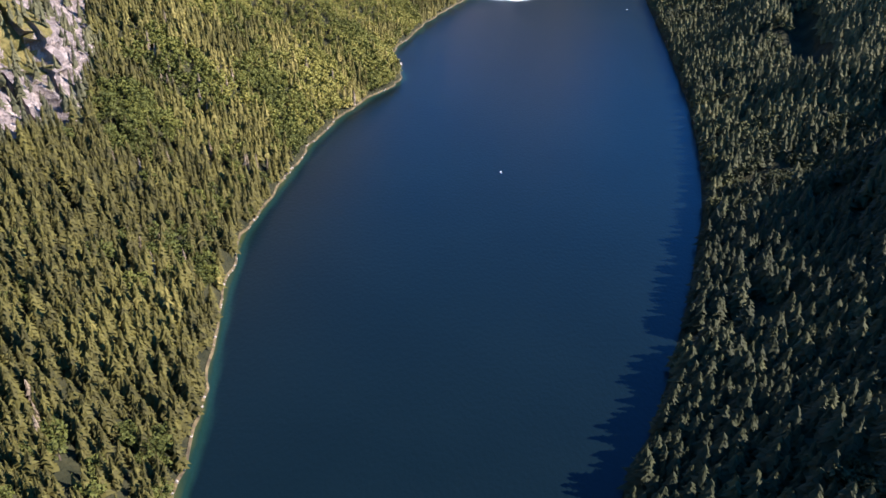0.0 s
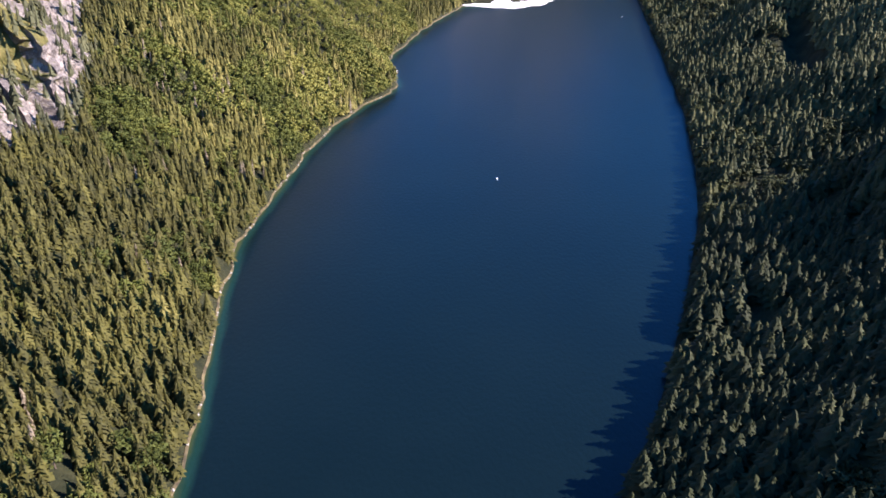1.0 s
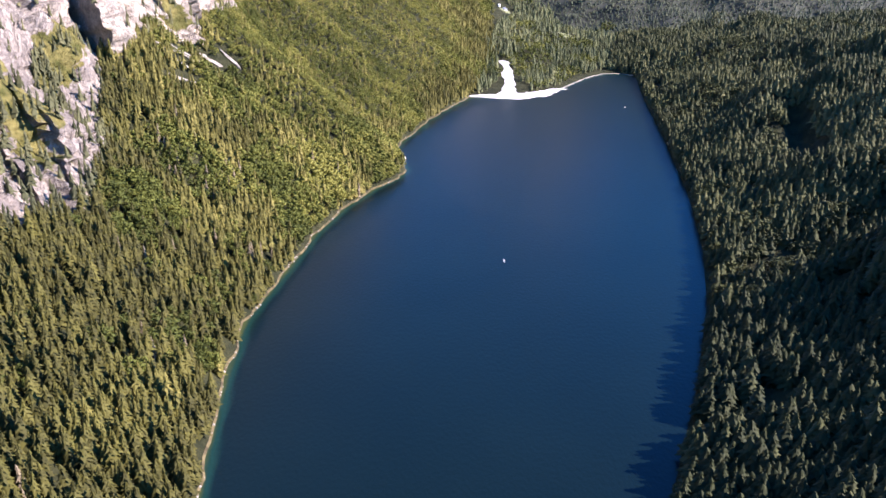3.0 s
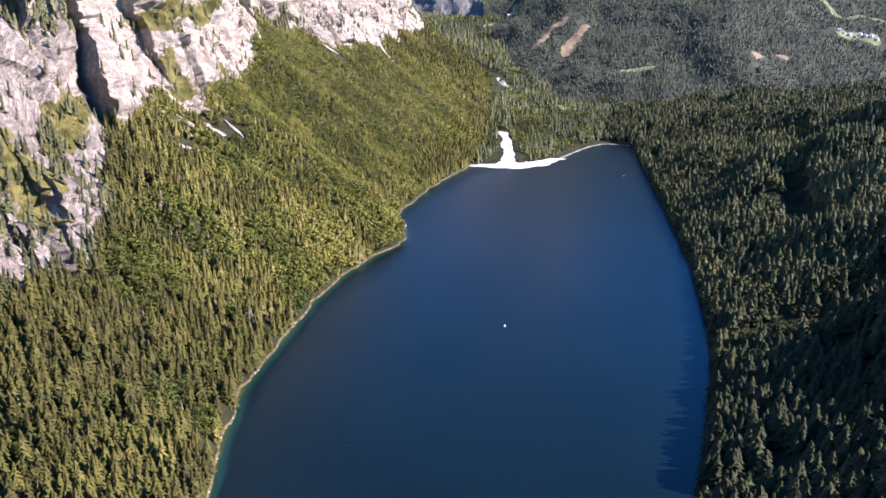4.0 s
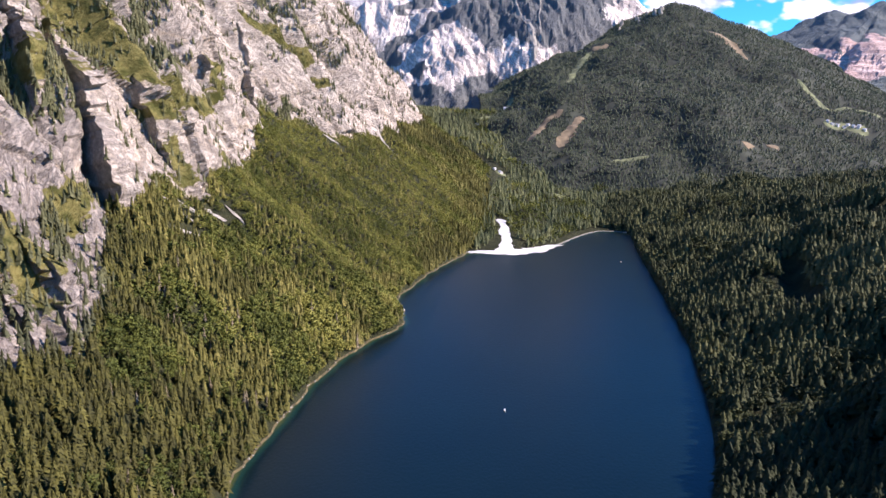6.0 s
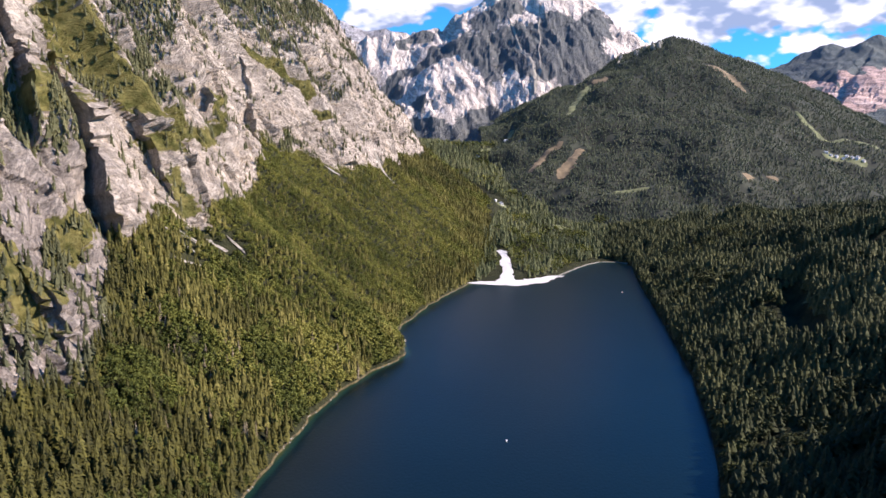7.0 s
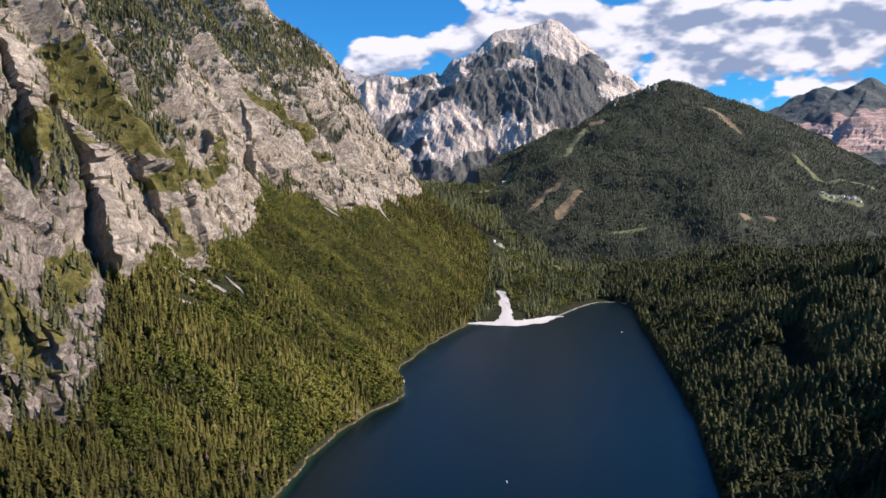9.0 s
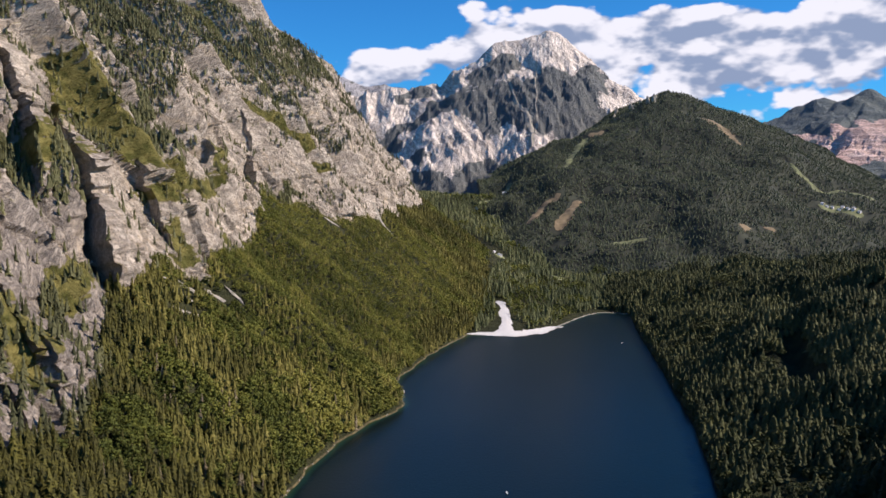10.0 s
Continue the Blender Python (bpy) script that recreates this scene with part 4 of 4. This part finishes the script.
# ---- gravel, banks and open ground ----
def ribbon(name, points, half, height, lift, mat, label, category, ragged=0.25, step=6.0):
    """A strip of ground that follows the land under it, with a ragged edge."""
    p = np.array(points, float)
    run = np.r_[0, np.cumsum(np.hypot(*np.diff(p, axis=0).T))]
    t = np.linspace(0, run[-1], max(int(run[-1] / step), 8))
    cx, cy = np.interp(t, run, p[:, 0]), np.interp(t, run, p[:, 1])
    k = np.ones(5) / 5
    cx = np.r_[cx[:2], np.convolve(cx, k, "valid"), cx[-2:]]
    cy = np.r_[cy[:2], np.convolve(cy, k, "valid"), cy[-2:]]
    tx, ty = np.gradient(cx), np.gradient(cy)
    long = np.hypot(tx, ty)
    half = np.interp(t, run, half) if np.ndim(half) else np.full(len(t), float(half))
    ends = np.minimum(1, np.sqrt(np.minimum(t, run[-1] - t) / np.maximum(half * 0.8, 1)) + 0.15)
    across = np.linspace(-1, 1, 9)
    left = half * ends * (1 + ragged * fbm(t / 14, 1.7 + run[-1], 0, 3, 101))
    right = half * ends * (1 + ragged * fbm(t / 14, 9.3 + run[-1], 0, 3, 102))
    off = np.where(across[None] < 0, left[:, None], right[:, None]) * across[None]
    x = cx[:, None] - ty[:, None] / long[:, None] * off
    y = cy[:, None] + tx[:, None] / long[:, None] * off
    z = height(x, y) + lift * (1 - 0.6 * np.abs(across[None]))
    return structure(name, sheet_mesh(name, x, y, z), mat, label, category)


def land(x, y):
    return np.maximum(np.maximum(ground_height(x, y), dome_height(x, y)), 0.05)


ribbon("gravel_stream", *OPEN["stem"], land, 1.2, M_GRAVEL, "bed of bright white gravel running down to the lake", "gravel", 0.15, 3.0)
ribbon("gravel_delta", *OPEN["fore"], land, 1.0, M_GRAVEL, "bright white gravel fan at the head of the lake", "gravel", 0.4)
ribbon("gravel_spit", [(200, 1650), (232, 1690), (250, 1696), (262, 1694)], 6, land, 0.9, M_GRAVEL, "spit of white gravel in shallow water", "gravel")
ribbon("beach", *OPEN["beach"], land, 0.8, M_SCREE, "narrow pale beach along the lake head", "beach", 0.4)
for key in OPEN:
    if key.startswith("cut"):
        ribbon("clearing", *OPEN[key], land, 1.5, M_CUT, "bare brown clear-cut in the forest", "clearing", 0.5, 10.0)
    if key.startswith("meadow"):
        ribbon("meadow", *OPEN[key], land, 1.5, M_MEADOW, "light green mown meadow among the woods", "meadow", 0.5, 10.0)
for a, b, half in SCREE:
    mid = ((a[0] + b[0]) / 2 + 3, (a[1] + b[1]) / 2)
    ribbon("scree", [a, mid, b], 0.55 * half, left_surface, 2.0, M_SCREE, "streak of pale scree on the wooded slope", "scree", 0.6, 3.0)


GULLIES = [([(317, 4204), (352, 4080), (358, 3967), (400, 3850), (413, 3738), (400, 3600)], [3, 5, 7, 12, 16, 9]), ([(490, 4221), (478, 4120), (462, 4040), (468, 3968), (444, 3860), (447, 3753), (425, 3660)], [4, 2.5, 4, 3, 4, 6, 10])]
for points, half in GULLIES:
    ribbon("scree", points, half, peak_height, 4.0, M_SCREE, "pale scree gully on the dark flank of the peak", "scree", 0.4, 12.0)


def gully(a, b, half):
    """A streak of bright scree down the wall, from and to: place along the shore and way up the wall."""
    t = np.linspace(0, 1, max(int(math.hypot(b[0] - a[0], b[1] - a[1]) / 3.5), 5))
    s, up = a[0] + t * (b[0] - a[0]) + 3 * fbm(t * 6, a[0], 0, 2, 103), a[1] + t * (b[1] - a[1])
    rows = []
    for off in np.linspace(-1, 1, 5) * half:
        col = np.clip(np.searchsorted(LS[0], s + off), 1, LS.shape[1] - 2)
        row = np.array([int(np.argmin(np.abs(L_INTO[:, c] - u))) for c, u in zip(col, up)])
        rows.append(np.stack([LX[row, col] + 1.4, LY[row, col] - 0.6, LZ[row, col] + 0.6], -1))
    grid = np.stack(rows, 1)
    structure("scree", sheet_mesh("scree", grid[..., 0], grid[..., 1], grid[..., 2]), M_SCREE, "thin streak of bright scree in a gully of the wall", "scree")


for a, b, half in (((490, 262), (507, 200), 2.5), ((470, 245), (502, 190), 2.0), ((604, 425), (552, 372), 3.5)):
    gully(a, b, half)


def left_bank():
    """Pale stony bank where the wooded slope meets the lake."""
    cols = np.flatnonzero((LS[0] > -340) & (LS[0] < 1220))
    levels = np.array([-0.6, -0.1, 0.3, 0.7, 1.1])
    d = np.array([np.interp(levels, LZ[:, c], L_D[:, c]) for c in cols])
    s = np.repeat(LS[0, cols][:, None], len(levels), 1)
    x, y = left_plan(s, d - 0.5)
    z = np.repeat(levels[None], len(cols), 0) + 0.25
    structure("bank", sheet_mesh("bank", x, y, z), M_BANK, "strip of pale stones along the water's edge", "bank")
    return x, y, z


BANK_X, BANK_Y, BANK_Z = left_bank()


def stone_shape(seed):
    bm = bmesh.new()
    bmesh.ops.create_icosphere(bm, subdivisions=2, radius=1)
    r = random.Random(seed)
    off = Vector((r.uniform(0, 9), r.uniform(0, 9), r.uniform(0, 9)))
    for v in bm.verts:
        v.co *= 0.75 + 0.5 * noise.noise(v.co * 0.9 + off)
        v.co.z *= 0.7
    return bm


def shore_stones():
    kinds = []
    for n in range(3):
        bm = stone_shape(n)
        mesh = bpy.data.meshes.new("boulder")
        bm.to_mesh(mesh)
        bm.free()
        mesh.materials.append(M_STONE)
        kinds.append(mesh)
    for n in range(120):
        c = int(rng.integers(0, len(BANK_X)))
        r = int(rng.integers(1, 4))
        ob = new("boulder", kinds[n % 3])
        size = float(rng.uniform(0.5, 1.8))
        ob.matrix_world = pose(BANK_X[c, r], BANK_Y[c, r], BANK_Z[c, r] + 0.2 * size, 0, 0, float(rng.uniform(0, 360))) @ Matrix.Diagonal((size, size * 0.8, size * 0.8, 1))
        tagged(ob, "pale weathered boulder on the stony lake bank", "boulder", "boulders along the lake bank")


M_STONE = plain("pale_boulder", (0.3, 0.28, 0.22), 0.9, 0.2, 1.5)
M_HULL = plain("white_boat_paint", (0.8, 0.8, 0.78), 0.35, 0.04, 2.0)
M_SEAT = plain("boat_bench_wood", (0.36, 0.24, 0.13), 0.6, 0.2, 4.0)
M_CANVAS = plain("white_canvas", (0.78, 0.78, 0.75), 0.8, 0.06, 3.0)
M_PLASTER = plain("white_plaster", (0.78, 0.76, 0.71), 0.85, 0.07, 0.6)
M_ROOF = plain("roof_tiles", (0.16, 0.09, 0.07), 0.8, 0.25, 1.5)
M_PALE_ROOF = plain("pale_sheet_roof", (0.62, 0.62, 0.6), 0.5, 0.1, 0.8)
M_WOOD = plain("weathered_planks", (0.3, 0.24, 0.17), 0.85, 0.25, 2.0)
M_GLASS = plain("window_glass", (0.03, 0.035, 0.04), 0.1, 0.1, 1.0)
shore_stones()


# ---- boats ----
def hull_mesh(length, beam, high):
    """An open hull with a pointed bow and a flat stern, with thickness."""
    bm = bmesh.new()
    rings = []
    for n in range(11):
        f = n / 10
        half = beam / 2 * min(1.0, 0.72 + 0.6 * f) * (1 - max(0, (f - 0.45) / 0.55) ** 2.2)
        half = max(half, 0.03)
        keel = 0.16 * high * (1 + 2.5 * max(0, f - 0.7))
        rim = high * (1 + 0.25 * f * f)
        y = (f - 0.5) * length
        outer = [(-half, y, rim), (-half * 0.85, y, rim * 0.4), (0, y, keel - 0.3 * high), (half * 0.85, y, rim * 0.4), (half, y, rim)]
        inner = [(half * 0.9, y, rim), (half * 0.72, y, rim * 0.48), (0, y, keel + 0.02), (-half * 0.72, y, rim * 0.48), (-half * 0.9, y, rim)]
        rings.append([bm.verts.new(p) for p in outer + inner])
    for a, b in zip(rings[:-1], rings[1:]):
        for k in range(10):
            bm.faces.new((a[k], a[(k + 1) % 10], b[(k + 1) % 10], b[k]))
    bm.faces.new(rings[0][::-1])
    bm.faces.new(rings[-1])
    bmesh.ops.recalc_face_normals(bm, faces=bm.faces)
    return bm


def boat(m, length, canopy, label):
    ob = thing("boat", m, label, "boat", "small boats on the lake")
    part("hull", hull_mesh(length, length * 0.36, 0.55), M_HULL, ob)
    for y in (-0.28, 0.0, 0.24):
        part("bench", box(bmesh.new(), (length * 0.3, 0.28, 0.05), (0, y * length, 0.42), 0.01), M_SEAT, ob, "varnished wooden bench")
    if canopy:
        bm = bmesh.new()
        bmesh.ops.create_grid(bm, x_segments=6, y_segments=6, size=1)
        for v in bm.verts:
            v.co = Vector((v.co.x * length * 0.19, v.co.y * length * 0.3, 1.75 + 0.16 * (1 - v.co.x ** 2)))
        bmesh.ops.solidify(bm, geom=bm.faces[:], thickness=0.04)
        part("canopy", bm, M_CANVAS, ob, "white canvas canopy", True)
        for x in (-1, 1):
            for y in (-1, 1):
                part("pole", box(bmesh.new(), (0.05, 0.05, 1.3), (x * length * 0.16, y * length * 0.27, 1.1)), M_HULL, ob)
    else:
        for x in (-1, 1):
            bm = box(bmesh.new(), (2.2, 0.06, 0.05), (0, 0, 0))
            box(bm, (0.5, 0.16, 0.03), (x * 1.2, 0, 0))
            bmesh.ops.transform(bm, matrix=pose(x * 1.3, 0.1, 0.62, 0, x * 14, x * 12), verts=bm.verts)
            part("oar", bm, M_SEAT, ob, "wooden oar")
    return ob


boat(pose(65, 783, -0.12, 0, 0, 8), 4.4, True, "small white boat with a canopy on open water")
boat(pose(351, 1529, -0.12, 0, 0, -35), 5.6, False, "pale rowing boat with oars out on the lake")


# ---- boathouse ----
def gable_roof(bm, wide, deep, rise, thick=0.2):
    pts = [(-wide / 2, 0), (0, rise), (wide / 2, 0), (wide / 2, -thick), (0, rise - thick), (-wide / 2, -thick)]
    a, b = ([bm.verts.new((x, y, z)) for x, z in pts] for y in (-deep / 2, deep / 2))
    for k in range(6):
        bm.faces.new((a[k], a[(k + 1) % 6], b[(k + 1) % 6], b[k]))
    bm.faces.new(a[::-1])
    bm.faces.new(b)
    bmesh.ops.recalc_face_normals(bm, faces=bm.faces)
    return bm


def boathouse(m):
    ob = thing("boathouse", m, "small white boathouse on posts at the shore", "boathouse")
    part("deck", box(bmesh.new(), (7.4, 6.4, 0.25), (0, 0, 0.9), 0.03), M_WOOD, ob, "grey plank deck")
    bm = box(bmesh.new(), (6.0, 5.0, 2.5), (0, 0, 2.27), 0.03)
    part("wall", bm, M_PLASTER, ob)
    bm = gable_roof(bmesh.new(), 7.0, 6.0, 1.5)
    bmesh.ops.translate(bm, vec=(0, 0, 3.6), verts=bm.verts)
    part("roof", bm, M_PALE_ROOF, ob, "pale sheet roof")
    part("door", box(bmesh.new(), (1.6, 0.08, 2.0), (0, -2.53, 2.03), 0.01), M_WOOD, ob)
    for x in (-2, 2):
        part("window", box(bmesh.new(), (0.9, 0.08, 0.9), (x, -2.53, 2.4), 0.01), M_GLASS, ob)
    for x in (-3.3, 0, 3.3):
        for y in (-2.8, 2.8):
            bm = bmesh.new()
            bmesh.ops.create_cone(bm, segments=8, radius1=0.14, radius2=0.12, depth=3.2, cap_ends=True, matrix=Matrix.Translation((x, y, -0.8)))
            part("post", bm, M_WOOD, ob)


boathouse(pose(-62, 1163, 0, 0, 0, 62))


# ---- houses ----
def house(m, wide, deep, high, roof_mat, label):
    ob = thing("house", m, label, "house", "houses in the valley")
    part("wall", box(bmesh.new(), (wide, deep, high + 2), (0, 0, high / 2 - 1), 0.03), M_PLASTER, ob)
    bm = gable_roof(bmesh.new(), wide + 1.4, deep + 1.4, wide * 0.34, 0.3)
    bmesh.ops.translate(bm, vec=(0, 0, high - 0.1), verts=bm.verts)
    roof = part("roof", bm, roof_mat, ob)
    part("chimney", box(bmesh.new(), (0.8, 0.8, 2.0), (wide * 0.2, deep * 0.2, high + wide * 0.28), 0.02), M_PLASTER, roof)
    part("door", box(bmesh.new(), (1.1, 0.12, 2.1), (0, -deep / 2 - 0.03, 1.05), 0.01), M_WOOD, ob)
    for level in range(max(1, int(high / 2.9))):
        for x in (-0.34, 0.34) if level == 0 else (-0.34, 0, 0.34):
            win = part("window", box(bmesh.new(), (1.0, 0.1, 1.3), (x * wide, -deep / 2 - 0.02, 1.6 + 2.9 * level), 0.01), M_GLASS, ob)
            part("sill", box(bmesh.new(), (1.2, 0.25, 0.08), (x * wide, -deep / 2 - 0.1, 0.9 + 2.9 * level)), M_PLASTER, win)
    return ob


def on_land(x, y):
    return float(land(np.array([float(x)]), np.array([float(y)]))[0])


first = house(pose(1232, 2540, on_land(1232, 2540), 0, 0, 15), 7.5, 9, 5.6, M_PALE_ROOF, "white two-storey house on a mountain meadow")
for n, (x, y, turn) in enumerate(((1246, 2533, 30), (1262, 2522, 5), (1276, 2527, 40), (1286, 2512, 20), (1296, 2505, -10), (1304, 2512, 25), (1314, 2496, 35), (1222, 2552, 60))):
    copy_thing(first, pose(x, y, on_land(x, y), 0, 0, turn))
house(pose(166, 2308, on_land(166, 2308), 0, 0, 20), 9, 16, 5.0, M_PALE_ROOF, "white farmhouse with a pale roof among trees")
house(pose(150, 2330, on_land(150, 2330), 0, 0, -30), 7, 9, 4.0, M_PALE_ROOF, "small white barn with a pale roof among trees")
house(pose(236, 3026, on_land(236, 3026), 0, 0, 60), 10, 20, 5.0, M_PALE_ROOF, "long white building with a pale roof by a clearing")
house(pose(120, 2860, on_land(120, 2860), 0, 0, 10), 9, 14, 5.0, M_PALE_ROOF, "white house with a pale roof in the valley")


def outcrops():
    """Pale rock teeth that stand out of the wood below the rounded summit."""
    for x, y, wide, tall in ((800, 3690, 16, 46), (838, 3560, 13, 38), (856, 3470, 10, 26), (872, 3400, 15, 40), (892, 3390, 11, 30), (905, 3420, 12, 34), (772, 3600, 10, 26), (830, 3480, 9, 20), (812, 3420, 8, 18)):
        bm = stone_shape(x)
        mesh = bpy.data.meshes.new("outcrop")
        bm.to_mesh(mesh)
        bm.free()
        mesh.materials.append(M_STONE)
        ob = new("outcrop", mesh)
        ob.matrix_world = pose(x, y, on_land(x, y) + 0.2 * tall, 0, 12, x) @ Matrix.Diagonal((wide, wide * 0.7, tall, 1))
        tagged(ob, "pale rock outcrop standing out of the mountain forest", "rock", "outcrops below the summit")


outcrops()


# ---- single trees near the shore ----
def tree_kind(name, crown, stem, mat, label, group):
    ob = thing(name, Matrix.Identity(4), label, "tree", group)
    for piece, (v, f), m in (("trunk", stem, M_BARK), ("crown", crown, mat)):
        # Low tint throughout: the nearest trees' shade is put into their colour.
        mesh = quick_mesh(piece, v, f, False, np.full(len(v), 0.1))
        mesh.materials.append(m)
        child = new(piece, mesh)
        child.parent = ob
    return ob


def single_trees():
    kinds = [tree_kind("spruce_tree", spruce_shape(10, 8, 40 + n), stem_shape(0.9, 0.016), M_SPRUCE,
                       "tall narrow spruce on the steep lake shore", "trees on the lake shore") for n in range(4)]
    kinds.append(tree_kind("broadleaf_tree", leafy_shape(10, 26, 50), stem_shape(0.6, 0.02), M_LEAF,
                           "leafy round-crowned tree among spruces", "trees on the lake shore"))
    first = {}
    for n, (x, y, z) in enumerate(np.concatenate([NEAR_LEFT, NEAR_RIGHT])):
        k = 4 if rng.uniform() < 0.16 else n % 4
        tall = float(rng.uniform(14, 25)) * (0.75 if k == 4 else 1)
        wide = tall * float(rng.uniform(1.05, 1.5))
        m = pose(float(x), float(y), float(z), 0, 0, float(rng.uniform(0, 360))) @ Matrix.Diagonal((wide, wide, tall, 1))
        if k in first:
            copy_thing(kinds[k], m)
        else:
            first[k] = m
    for k, m in first.items():
        kinds[k].matrix_world = m


single_trees()

PEAK_WOOD = grid_places(-700, 1500, 3150, 4400, 14.0, peak_height,
                        lambda x, y, z: (z > valley_height(x, y) - 2) & (z > dome_height(x, y)) & in_view(x, y, 0.45) & (rng.uniform(0, 1, x.shape) < 1.1 * peak_scrub(x, z) - 0.3 + 0.5 * fbm(x / 45, z / 30, 0, 3, 99)))
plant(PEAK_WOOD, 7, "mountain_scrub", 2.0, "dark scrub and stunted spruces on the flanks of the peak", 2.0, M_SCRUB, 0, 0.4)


def dead_trees():
    """Brown and grey dying spruces, in a few groups on the wooded slope."""
    spots = []
    for cx, cy, spread, count in ((-270, 823, 22, 14), (-207, 741, 14, 8), (-226, 536, 14, 7), (-225, 330, 12, 6), (-250, 880, 25, 8), (-135, 975, 16, 6), (-262, 640, 30, 8)):
        spots.append(np.stack([rng.normal(cx, spread, count), rng.normal(cy, spread, count)], 1))
    xy = np.concatenate(spots)
    z = left_surface(xy[:, 0], xy[:, 1])
    n = len(xy)
    scatter("dead_spruces", spruce_shape(8, 6, 60), np.column_stack([xy, z - 0.5]), rng.uniform(15, 23, n), rng.uniform(0.8, 1.2, n), rng.uniform(0.1, 0.9, n),
            M_DEAD, "brown dying spruces standing among green ones")


dead_trees()
